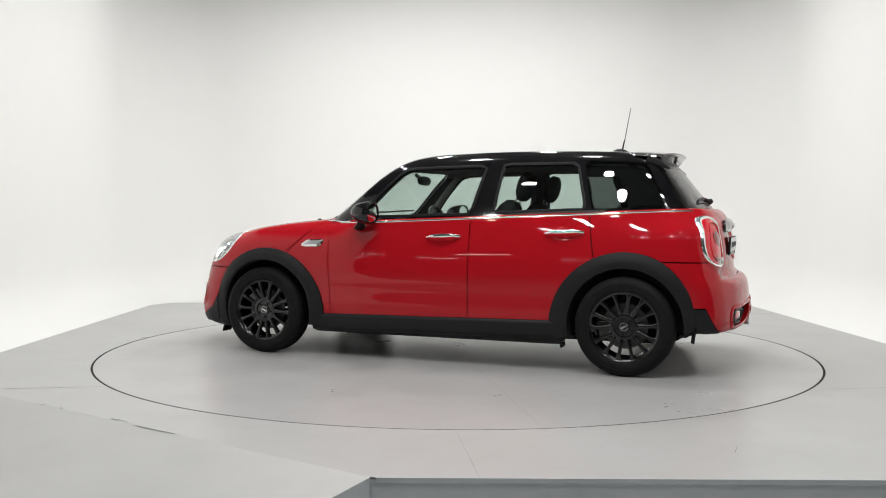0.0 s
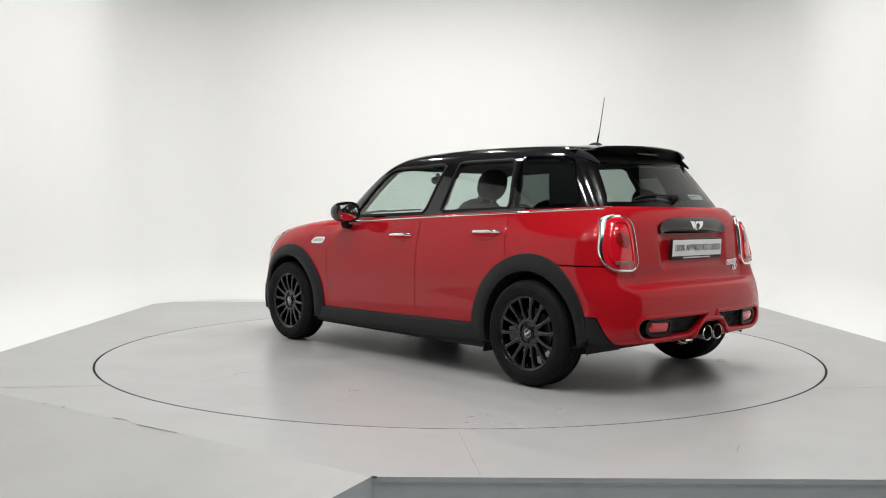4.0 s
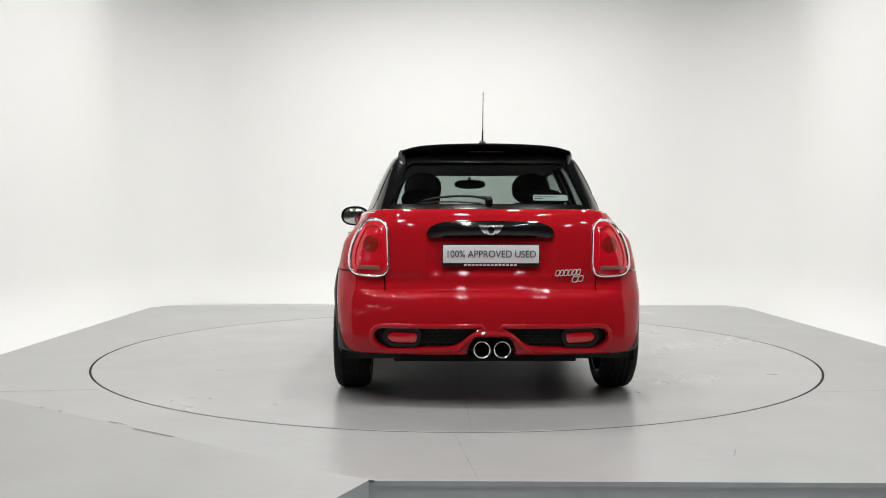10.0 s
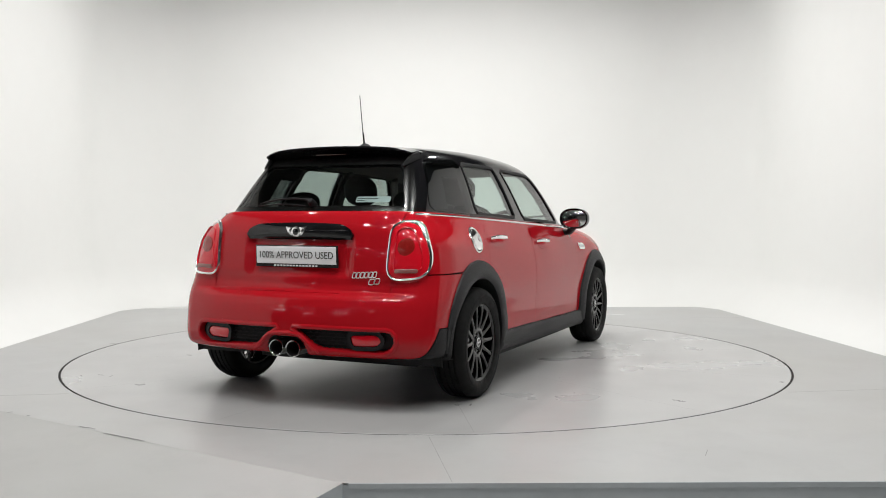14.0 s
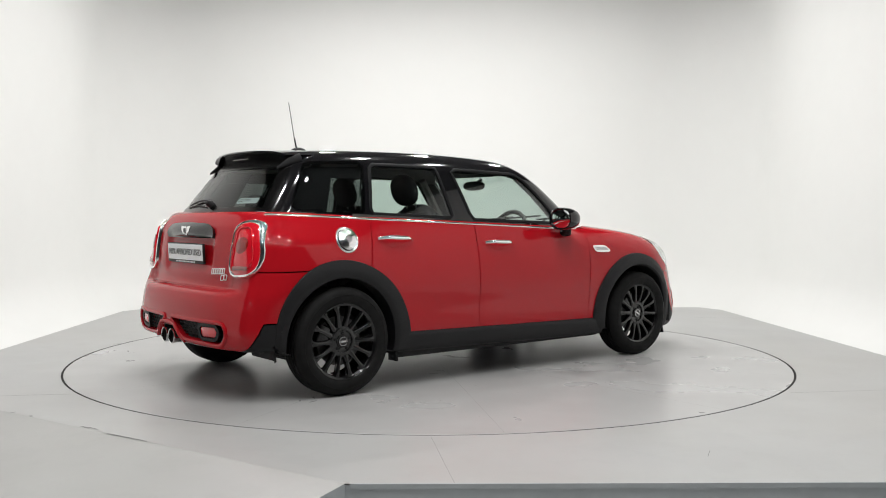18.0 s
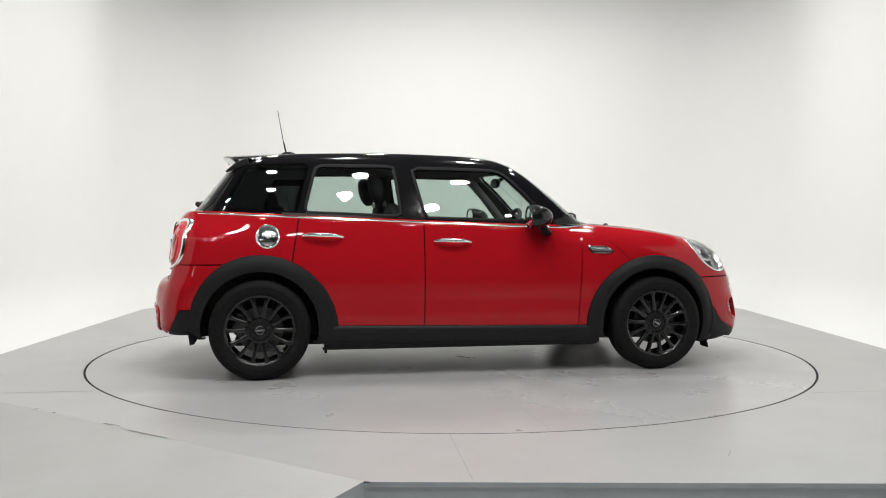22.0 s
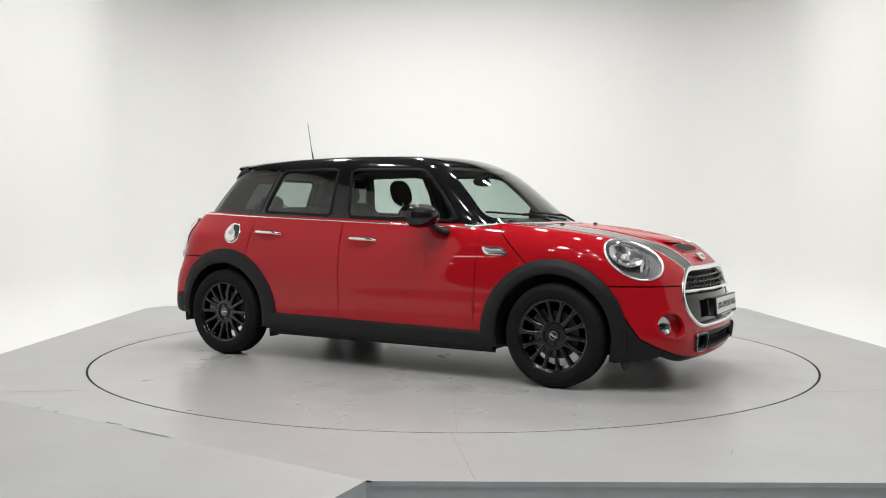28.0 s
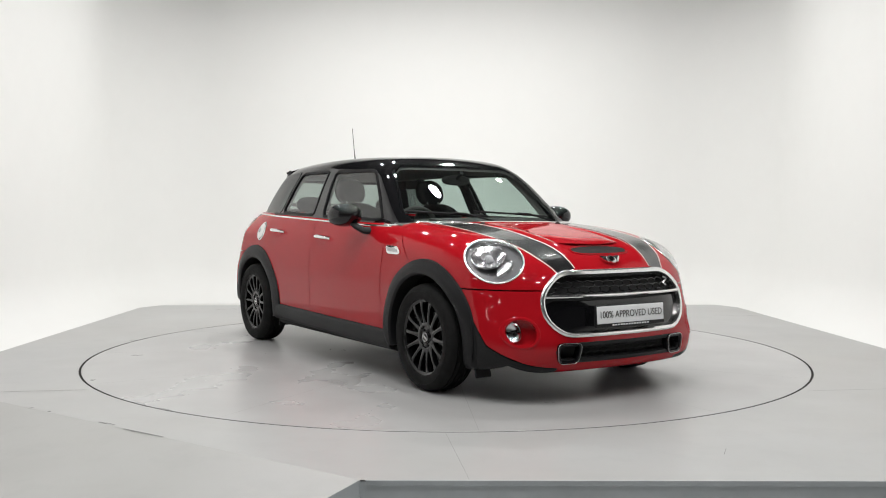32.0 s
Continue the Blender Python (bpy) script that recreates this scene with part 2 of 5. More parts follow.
def oval(a, b, n=2.0, turn=0.0, c=(0, 0), seg=56):
    t = np.linspace(0, 2 * math.pi, seg, endpoint=False)
    x = a * np.sign(np.cos(t)) * np.abs(np.cos(t)) ** (2 / n)
    y = b * np.sign(np.sin(t)) * np.abs(np.sin(t)) ** (2 / n)
    k, s = math.cos(radians(turn)), math.sin(radians(turn))
    return np.stack([c[0] + k * x - s * y, c[1] + s * x + k * y], -1)


def grow(o, d):
    """Moves an outline outwards by d."""
    t = np.roll(o, -1, 0) - np.roll(o, 1, 0)
    t /= np.linalg.norm(t, axis=1, keepdims=True) + 1e-12
    n = np.stack([t[:, 1], -t[:, 0]], -1)
    area = np.sum(o[:, 0] * np.roll(o[:, 1], -1) - np.roll(o[:, 0], -1) * o[:, 1])
    return o + d * n * (1 if area > 0 else -1)


def inside(o, x, y):
    """Which points (x, y) lie in the outline."""
    r = np.zeros(np.shape(x), bool)
    for (x0, y0), (x1, y1) in zip(o, np.roll(o, -1, 0)):
        c = ((y0 > y) != (y1 > y))
        with np.errstate(divide="ignore", invalid="ignore"):
            r ^= c & (x < (x1 - x0) * (y - y0) / (y1 - y0 + 1e-12) + x0)
    return r


class Plane2:
    """A drawing plane in space: origin, two axes, and the way in which it is cast upon a surface."""

    def __init__(self, o, e1, e2):
        self.o, self.e1, self.e2 = (np.array(v, float) for v in (o, e1, e2))
        self.e1 /= np.linalg.norm(self.e1)
        self.e2 /= np.linalg.norm(self.e2)
        self.n = np.cross(self.e1, self.e2)

    def lift(self, uv):
        return self.o + uv[..., :1] * self.e1 + uv[..., 1:2] * self.e2

    def cast(self, F, uv, reach=0.5, depth=0.6):
        p = self.lift(uv)
        return hit(F, p + self.n * reach, p - self.n * depth)


def pad(F, pl, o, proud=0.004, bulge=0.0, thick=0.012, rings=7, reach=0.5, depth=0.6):
    """A piece that lies on the surface F within an outline, standing proud of it."""
    c = o.mean(0)
    bm = bmesh.new()
    fr = np.linspace(1, 0.0, rings + 1)[:-1]
    G = np.stack([c + (o - c) * f for f in fr])
    P = pl.cast(F, G, reach, depth)
    N = normal_at(F, P)
    lift = proud + bulge * (1 - fr**2)[:, None, None]
    P = P + N * lift
    P = np.concatenate([P[:1] - N[:1] * thick, P])
    vs = add_grid(bm, P, close_v=True)
    cen = pl.cast(F, c[None], reach, depth)
    cen = cen + normal_at(F, cen) * (proud + bulge)
    cv = bm.verts.new(tuple(cen[0]))
    last = vs[-1]
    for j in range(len(last)):
        bm.faces.new([last[j], cv, last[(j + 1) % len(last)]])
    bmesh.ops.recalc_face_normals(bm, faces=bm.faces[:])
    return bm


def band(F, pl, o, inner, outer, proud=0.005, thick=0.010, reach=0.5, depth=0.6, rounder=0.0):
    """A frame that follows an outline on the surface F."""
    G = np.stack([grow(o, d) for d in np.linspace(outer, inner, 5)])
    P = pl.cast(F, G, reach, depth)
    N = normal_at(F, P)
    prof = np.array([0.35, 0.88, 1.0, 0.88, 0.35]) if rounder else np.array([0.8, 1, 1, 1, 0.8])
    P2 = P + N * (proud * prof)[:, None, None]
    P2 = np.concatenate([P[:1] - N[:1] * thick, P2, P[-1:] - N[-1:] * thick])
    bm = bmesh.new()
    add_grid(bm, P2, close_v=True)
    bmesh.ops.recalc_face_normals(bm, faces=bm.faces[:])
    return bm


def loop_tube(F, pl, o, radius, proud=0.0, seg=8, reach=0.5, depth=0.6, flat=1.0):
    P = pl.cast(F, o, reach, depth)
    N = normal_at(F, P)
    bm = bmesh.new()
    tube(bm, P + N * proud, radius, seg, closed=True, up=N, flat=flat)
    bmesh.ops.recalc_face_normals(bm, faces=bm.faces[:])
    return bm


def words(name, text, size, m, material, parent, extrude=0.0005, width=None):
    """Lettering as a flat mesh, centred on its pose."""
    cu = bpy.data.curves.new(name, "FONT")
    cu.body, cu.size, cu.extrude, cu.align_x, cu.align_y = text, size, extrude, "CENTER", "CENTER"
    tmp = bpy.data.objects.new("tmp", cu)
    me = bpy.data.meshes.new_from_object(tmp)
    bpy.data.objects.remove(tmp)
    bpy.data.curves.remove(cu)
    me.name = name
    me.materials.clear()
    me.materials.append(material)
    ob = new(name, me)
    k = width / (max(v.co.x for v in me.vertices) - min(v.co.x for v in me.vertices)) if width else 1
    me.transform(Matrix.Diagonal((k, 1, 1, 1)))
    ob.parent, ob.matrix_basis = parent, m
    return ob


# ---- the studio ----
DECK_TOP, DECK_LOW = 0.0, -0.16
RING = 2.519


def structure(name, bm, material, label, smooth=False):
    return tagged(part(name, bm, material, None, "", smooth), label, "", "", "structure")


def deck():
    """The raised platform: one sheet with a round hole for the turntable, and its faces."""
    edge = [(-3.22, -1.295), (-0.32, -3.266), (3.44, -3.24), (3.245, 3.32), (3.08, 3.61), (-3.18, 3.33), (-3.33, 3.07)]
    ring = [(RING * math.cos(a), RING * math.sin(a)) for a in np.linspace(0, 2 * math.pi, 180, endpoint=False)]
    bm = bmesh.new()
    es, loops = [], []
    for loop in (edge, ring):
        vs = [bm.verts.new((x, y, DECK_TOP)) for x, y in loop]
        loops.append(vs)
        es += [bm.edges.new((vs[i - 1], vs[i])) for i in range(len(vs))]
    bmesh.ops.triangle_fill(bm, use_beauty=True, use_dissolve=False, edges=es)
    bmesh.ops.delete(bm, geom=[f for f in bm.faces if f.calc_center_median().xy.length < RING * 0.98 and all(v in loops[1] for v in f.verts)], context="FACES_ONLY")
    for f in bm.faces:
        if f.normal.z < 0:
            f.normal_flip()
    top = [e for e in bm.edges if all(v in loops[1] for v in e.verts) and len(e.link_faces) == 1]
    out = bmesh.ops.extrude_edge_only(bm, edges=top)
    bmesh.ops.translate(bm, vec=(0, 0, -0.05), verts=[v for v in out["geom"] if isinstance(v, bmesh.types.BMVert)])
    structure("platform_floor", bm, DECK, "grey painted studio platform with scuffs and panel seams")
    bm = bmesh.new()
    n = len(edge)
    lo = [bm.verts.new((x, y, DECK_LOW)) for x, y in edge]
    hi = [bm.verts.new((x * 0.9995, y * 0.9995, DECK_TOP - 0.006)) for x, y in edge]
    for i in range(n):
        bm.faces.new([lo[i], lo[(i + 1) % n], hi[(i + 1) % n], hi[i]])
    structure("platform_edge", bm, EDGE, "blue-grey painted vertical edge of the platform")
    # thin metal nosing along the front edge
    bm = bmesh.new()
    box(bm, (0.0, -0.0085, -0.018), (3.74, -0.001, 0.001), 0.0015, pose(-0.30, -3.266, 0, 0, 0, 0.39))
    structure("trim", bm, EDGE, "thin painted nosing strip on the platform edge")


deck()


def ramp():
    """The drive-up ramp on the chamfered corner of the platform."""
    a, b = Vector((-3.22, -1.295, 0.0)), Vector((-0.32, -3.266, 0.0))
    d = Vector((-0.562, -0.827, -0.11)) * 1.40
    n = 12
    P = np.array([[tuple(a + (b - a) * u / n + d * v / 6) for v in range(7)] for u in range(n + 1)])
    bm = bmesh.new()
    add_grid(bm, P)
    bmesh.ops.recalc_face_normals(bm, faces=bm.faces[:])
    for f in bm.faces:
        if f.normal.z < 0:
            f.normal_flip()
    structure("ramp", bm, RAMP, "worn grey painted ramp that leads up to the platform")
    for p0, name in ((b, "ramp_edge"), (a, "ramp_edge")):
        bm = bmesh.new()
        q = p0 + d
        bm.faces.new([bm.verts.new(v) for v in (p0, q, (q.x, q.y, DECK_LOW), (p0.x, p0.y, DECK_LOW))])
        structure(name, bm, EDGE, "painted side of the ramp")


ramp()


def seams():
    """Panel joints of the platform and the long scratch on it."""
    for (x0, y0), (x1, y1), w in (((-3.2, -1.72), (-2.03, -1.545), 0.006), ((-1.494, -2.475), (-1.26, -2.627), 0.010), ((-1.66, -2.340), (-1.61, -2.375), 0.014), ((-1.62, -2.355), (-1.56, -2.400), 0.008),
                                  ((0.0, -2.53), (0.09, -3.26), 0.0015), ((1.16, -2.89), (1.20, -2.79), 0.003), ((2.07, -1.505), (3.40, -1.31), 0.004), ((2.70, 2.5), (3.28, 2.45), 0.006), ((-1.95, 3.02), (-1.38, 2.78), 0.010), ((-2.45, 2.88), (-2.05, 3.04), 0.008), ((-2.52, 0.49), (-2.44, 0.52), 0.02)):
        bm = bmesh.new()
        d = Vector((x1 - x0, y1 - y0, 0)).normalized()
        s = Vector((-d.y, d.x, 0)) * w / 2
        a, b = Vector((x0, y0, 0.0012)), Vector((x1, y1, 0.0012))
        vs = [bm.verts.new(p) for p in (a - s, b - s, b + s, a + s)]
        bm.faces.new(vs)
        structure("floor_seam", bm, SEAM, "thin dark joint between platform panels")


JOINT = mat("worn_plate_joint", (0.30, 0.30, 0.295), 0.5, grain=0.2, scale=8)
SEAM = mat("dark_floor_joint", (0.20, 0.20, 0.195), 0.6, grain=0.3, scale=8)
seams()


def cyclorama():
    """White studio cove: three walls with round corners that sweep out of a white floor."""
    xw, yw, r, front, top, cove = 4.22, 5.7, 1.1, -3.6, 4.3, 0.55
    path = [(-xw, front)]
    path += [(-xw, y) for y in np.linspace(front, yw - r, 12)[1:]]
    path += [(-xw + r - r * math.cos(a), yw - r + r * math.sin(a)) for a in np.linspace(0, math.pi / 2, 14)[1:]]
    path += [(x, yw) for x in np.linspace(-xw + r, xw - r, 12)[1:]]
    path += [(xw - r + r * math.sin(a), yw - r + r * math.cos(a)) for a in np.linspace(0, math.pi / 2, 14)[1:]]
    path += [(xw, y) for y in np.linspace(yw - r, front, 12)[1:]]
    path = np.array(path)
    t = np.gradient(path, axis=0)
    t /= np.linalg.norm(t, axis=1, keepdims=True)
    n = np.stack([t[:, 1], -t[:, 0]], -1)
    prof = [(cove - cove * math.sin(a), DECK_LOW + cove - cove * math.cos(a)) for a in np.linspace(0, math.pi / 2, 10)]
    prof += [(0, z) for z in np.linspace(DECK_LOW + cove, top, 12)[1:]]
    P = np.array([[(*(p + nn * d), z) for d, z in prof] for p, nn in zip(path, n)])
    bm = bmesh.new()
    add_grid(bm, P)
    # thickness behind the visible face
    Q = np.array([[(*(p - nn * 0.08), z) for z in (DECK_LOW, top)] for p, nn in zip(path, n)])
    add_grid(bm, Q, flip=True)
    Q = np.array([[(*(p - nn * d), top) for d in (0.0, 0.08)] for p, nn in zip(path, n)])
    add_grid(bm, Q)
    structure("wall_cyclorama", bm, CYC, "white seamless studio wall with rounded corners", True)


cyclorama()


def hall():
    """The dim hall behind the camera, the lower floor and the ceiling that close the place."""
    x0, x1, y0, y1, lo, hi = -22, 12, -18, 7, DECK_LOW - 0.004, 5.2
    bm = bmesh.new()
    bm.faces.new([bm.verts.new(q) for q in ((x0, -3.6, lo), (x1, -3.6, lo), (x1, y1, lo), (x0, y1, lo))])
    structure("ground", bm, CYC, "white painted studio floor around the platform")
    bm = bmesh.new()
    bm.faces.new([bm.verts.new(q) for q in ((x0, y0, lo), (x1, y0, lo), (x1, -3.6, lo), (x0, -3.6, lo))])
    structure("floor", bm, YARD, "grey hall floor in front of the studio")
    for name, a, b in (("wall_south", (x0, y0 - 0.2, -0.3), (x1, y0, hi)), ("wall_west", (x0 - 0.2, y0, -0.3), (x0, y1, hi)), ("wall_east", (x1, y0, -0.3), (x1 + 0.2, y1, hi)), ("wall_north", (x0, y1, -0.3), (x1, y1 + 0.2, hi))):
        bm = bmesh.new()
        box(bm, a, b)
        structure(name, bm, HALL, "dim grey hall wall behind the studio")
    bm = bmesh.new()
    box(bm, (x0, y0, hi), (x1, y1, hi + 0.2))
    structure("ceiling", bm, CEIL, "dark hall ceiling above the studio")


hall()


def ceiling_lights():
    first = None
    for lx, ly, watts in LAMPS:
        m = pose(lx, ly, LAMP_Z)
        if first is None:
            first = tagged(new("ceiling_light"), "round black high-bay lamp with a white diffuser", "ceiling light", "studio ceiling lights")
            bm = bmesh.new()
            lathe(bm, [(0.001, 0.24), (0.09, 0.24), (0.10, 0.10), (0.145, 0.0), (0.145, -0.05), (0.134, -0.05), (0.128, 0.0), (0.001, 0.0)], 40)
            part("housing", bm, HOUSING, first)
            bm = bmesh.new()
            tube(bm, [(0, 0, 0.24), (0, 0, 0.60)], 0.012)
            part("hanger", bm, HOUSING, first)
            first.matrix_basis = m
        else:
            copy_thing(first, m)


ceiling_lights()


def strip_lights():
    """Fluorescent battens under the hall ceiling behind the camera."""
    first = None
    for x, y in ((-7, -9.5), (-11, -9.5), (-15, -9.5), (-7, -12.5), (-11, -12.5), (-15, -12.5), (-9, -6.5), (-12.5, -6.5), (-16, -6.5)):
        m = pose(x, y, 3.3, 0, 0, 20 + 3 * x)
        if first is None:
            first = tagged(new("batten_light"), "slim white fluorescent batten lamp", "strip light", "hall battens")
            bm = bmesh.new()
            box(bm, (-0.75, -0.04, 0.0), (0.75, 0.04, 0.05), 0.006)
            part("housing", bm, PLATE, first)
            bm = bmesh.new()
            tube(bm, [(-0.72, 0, -0.02), (0.72, 0, -0.02)], 0.022, 10)
            part("tube", bm, GLOW, first)
            for d in (-0.5, 0.5):
                bm = bmesh.new()
                tube(bm, [(d, 0, 0.05), (d, 0, 1.90)], 0.006, 6)
                part("hanger", bm, HOUSING, first)
            first.matrix_basis = m
        else:
            copy_thing(first, m)


strip_lights()

# ---- the turntable ----
turntable = tagged(new("turntable"), "round grey painted turntable flush with the platform", "turntable")


def build_turntable():
    bm = bmesh.new()
    r = RING - 0.013
    lathe(bm, [(0.001, 0.0), (0.8, 0.0), (1.6, 0.0), (r - 0.004, 0.0), (r, -0.004), (r, -0.05)], 180)
    part("disc", bm, TABLE, turntable)
    # joints between the plates of the disc
    for a, r0, r1 in [(0.4 + 30 * k, 1.15 if k % 2 else 0.5, 2.475) for k in range(12)]:
        bm = bmesh.new()
        c, s = math.cos(radians(a)), math.sin(radians(a))
        w = 0.0010
        bm.faces.new([bm.verts.new(p) for p in ((c * r0 + s * w, s * r0 - c * w, 0.0012), (c * r1 + s * w, s * r1 - c * w, 0.0012), (c * r1 - s * w, s * r1 + c * w, 0.0012), (c * r0 - s * w, s * r0 + c * w, 0.0012))])
        part("joint", bm, JOINT, turntable)


    # dark scuffs left by tyres and small specks
    rng = random.Random(4)
    for x, y, n in ((-1.72, 1.42, 3), (-1.57, -0.95, 4), (0.07, 1.74, 3), (-0.81, 1.52, 3), (1.89, -0.51, 2), (-0.45, -0.67, 3), (0.52, 0.03, 3)):
        for _ in range(n):
            bm = bmesh.new()
            cx, cy, l, w, a = x + rng.uniform(-0.06, 0.06), y + rng.uniform(-0.06, 0.06), rng.uniform(0.008, 0.035), rng.uniform(0.003, 0.007), rng.uniform(0, 6.28)
            pts = [(cx + l * math.cos(t) * math.cos(a) - w * math.sin(t) * math.sin(a), cy + l * math.cos(t) * math.sin(a) + w * math.sin(t) * math.cos(a), 0.001) for t in np.linspace(0, 6.28, 9)[:-1]]
            bm.faces.new([bm.verts.new(q) for q in pts])
            part("scuff", bm, SEAM, turntable, "dark scuff mark")


build_turntable()
# white tape on the platform behind the disc, specks on the ramp and on the white floor
bm = bmesh.new()
bm.faces.new([bm.verts.new(q) for q in ((1.70, 2.86, 0.0015), (2.05, 2.69, 0.0015), (2.06, 2.712, 0.0015), (1.71, 2.882, 0.0015))])
structure("floor_tape", bm, PLATE, "strip of white tape on the platform")
bm = bmesh.new()
rng = random.Random(7)
for x, y, z in [(-2.13, -2.03, 0.0), (-2.0, -2.115, 0.0)]:
    l, w, a = rng.uniform(0.012, 0.03), rng.uniform(0.006, 0.012), rng.uniform(0, 6.28)
    bm.faces.new([bm.verts.new((x + l * math.cos(t) * math.cos(a) - w * math.sin(t) * math.sin(a), y + l * math.cos(t) * math.sin(a) + w * math.sin(t) * math.cos(a), z + 0.0016)) for t in np.linspace(0, 6.28, 9)[:-1]])
structure("floor_mark", bm, SEAM, "small dark scuffs on the platform")
# flat black ring just below the floor, in place of the slot's shade
bm = bmesh.new()
lathe(bm, [(RING - 0.0145, -0.0015), (RING + 0.001, -0.0015)], 180)
structure("turntable_gap_shade", bm, GAPMAT, "dark gap round the turntable")

# ---- the car: surfaces (x forwards, y to its left, z up, origin under the middle of the wheelbase) ----
HUB_X, HUB_Z, TYRE_R = 1.2835, 0.305, 0.307
plan_w = spline([-2.1, -1.7, -1.28, -0.8, 0.0, 0.8, 1.28, 1.65, 2.1], [0.795, 0.820, 0.826, 0.822, 0.825, 0.822, 0.822, 0.80, 0.745])
side_in = spline([0.15, 0.24, 0.34, 0.46, 0.62, 0.74, 0.84, 0.92, 1.0, 1.08], [0.050, 0.019, 0.009, 0.006, 0.0, 0.011, 0.031, 0.054, 0.083, 0.125])
front_x = spline([0.12, 0.20, 0.30, 0.42, 0.52, 0.62, 0.70, 0.78, 0.90], [1.99, 2.042, 2.062, 2.056, 2.047, 2.030, 2.003, 1.958, 1.83])
front_round = spline([0.15, 0.30, 0.42, 0.52, 0.62, 0.75, 0.90], [0.135, 0.130, 0.155, 0.190, 0.210, 0.220, 0.21])
rear_x = spline([0.12, 0.22, 0.32, 0.42, 0.50, 0.56, 0.585, 0.598, 0.606, 0.62, 0.72, 0.86, 0.95, 1.04], [-1.84, -1.914, -1.960, -1.968, -1.963, -1.948, -1.932, -1.908, -1.884, -1.874, -1.866, -1.850, -1.828, -1.770])
rear_corner_x = spline([0.12, 0.22, 0.32, 0.45, 0.55, 0.64, 0.72, 0.80, 0.88, 0.95, 1.04], [-1.84, -1.914, -1.955, -1.955, -1.937, -1.912, -1.888, -1.866, -1.848, -1.828, -1.770])  # the ledge of the bumper dies out round the corners
hood_z = spline([0.55, 0.78, 0.98, 1.25, 1.55, 1.75, 1.90, 2.0, 2.1], [0.985, 0.975, 0.961, 0.934, 0.886, 0.835, 0.775, 0.712, 0.62])
belt_z = spline([-1.95, -1.6, -1.06, -0.39, 0.37, 0.82, 1.1], [1.036, 1.031, 1.010, 0.985, 0.956, 0.944, 0.938])
roof_z = spline([-1.8, -1.6, -1.40, -1.1, -0.76, -0.16, 0.15, 0.36, 0.5, 0.75], [1.352, 1.383, 1.405, 1.424, 1.435, 1.433, 1.418, 1.390, 1.350, 1.255])
green_in = spline([-1.95, -1.75, -1.5, -1.2, -0.8, 0.0, 0.4, 0.7, 1.0], [0.20, 0.125, 0.070, 0.026, 0.004, 0.0, 0.014, 0.050, 0.12])
green_w = spline([0.90, 0.98, 1.10, 1.20, 1.31, 1.40], [0.752, 0.724, 0.674, 0.630, 0.572, 0.520])


def body_f(x, y, z):
    """The red lower body."""
    ay = np.abs(y)
    k = np.clip((z - 0.84) / 0.19, 0, 1)
    side = ay - (plan_w(x) - side_in(z) - 0.9 * green_in(np.minimum(x, -0.4)) * k * k * (3 - 2 * k))
    u = np.minimum(ay / 0.8, 1.3)
    front = x - (front_x(z) - front_round(z) * u**2 - 0.13 * u**6)
    low_tail = 1 / (1 + np.exp((z - 0.60) / 0.022))
    w = np.clip((u - 0.60) / 0.30, 0, 1)
    w = w * w * (3 - 2 * w)
    rear = (rear_x(z) * (1 - w) + rear_corner_x(z) * w + 0.095 * u**2 + (0.055 - 0.015 * low_tail) * u**6) - x
    # number-plate well of the tailgate
    well = 1 / (1 + np.exp((np.abs(z - 0.80) - 0.105) / 0.008)) / (1 + np.exp((ay - 0.318) / 0.010))
    rear = rear + 0.024 * well
    t = 1 / (1 + np.exp(-(x - 0.62) / 0.03))
    # the shoulders fall away towards the tail lamps
    fall = 0.30 * np.logaddexp(0, (ay - 0.575) / 0.018) * 0.018 / (1 + np.exp((x + 1.66) / 0.025))
    top = z - ((belt_z(x) - fall) * (1 - t) + (hood_z(x) - 0.045 * y * y) * t)
    # raised spine of the bonnet and the flare of the headlamps
    top = top - 0.010 * t * np.exp(-((ay - 0.27) / 0.05) ** 2) * np.clip((x - 0.9) / 0.5, 0, 1)
    f = smax(side, front, 0.20)
    f = smax(f, rear, 0.15 - 0.03 * low_tail)
    f = smax(f, top, 0.035 + 0.125 * t)
    low = 0.165 + 0.110 * np.clip((-x - 1.52) / 0.16, 0, 1)
    return smax(f, low - z, 0.04)


def green_f(x, y, z):
    """Glasshouse and roof."""
    ay = np.abs(y)
    side = (ay - (green_w(z) - green_in(x))) * 0.92
    screen = (x - (0.962 - 1.26 * (z - 0.955) - 0.36 * y * y)) * 0.62
    back = ((-1.725 + 0.80 * (z - 1.03) + 0.24 * y * y) - x) * 0.78
    top = z - (roof_z(x) - 0.105 * y * y)
    f = smax(side, screen, 0.07)
    f = smax(f, back, 0.10)
    f = smax(f, top, 0.10)
    return smax(f, (belt_z(x) - 0.05) - z, 0.01)


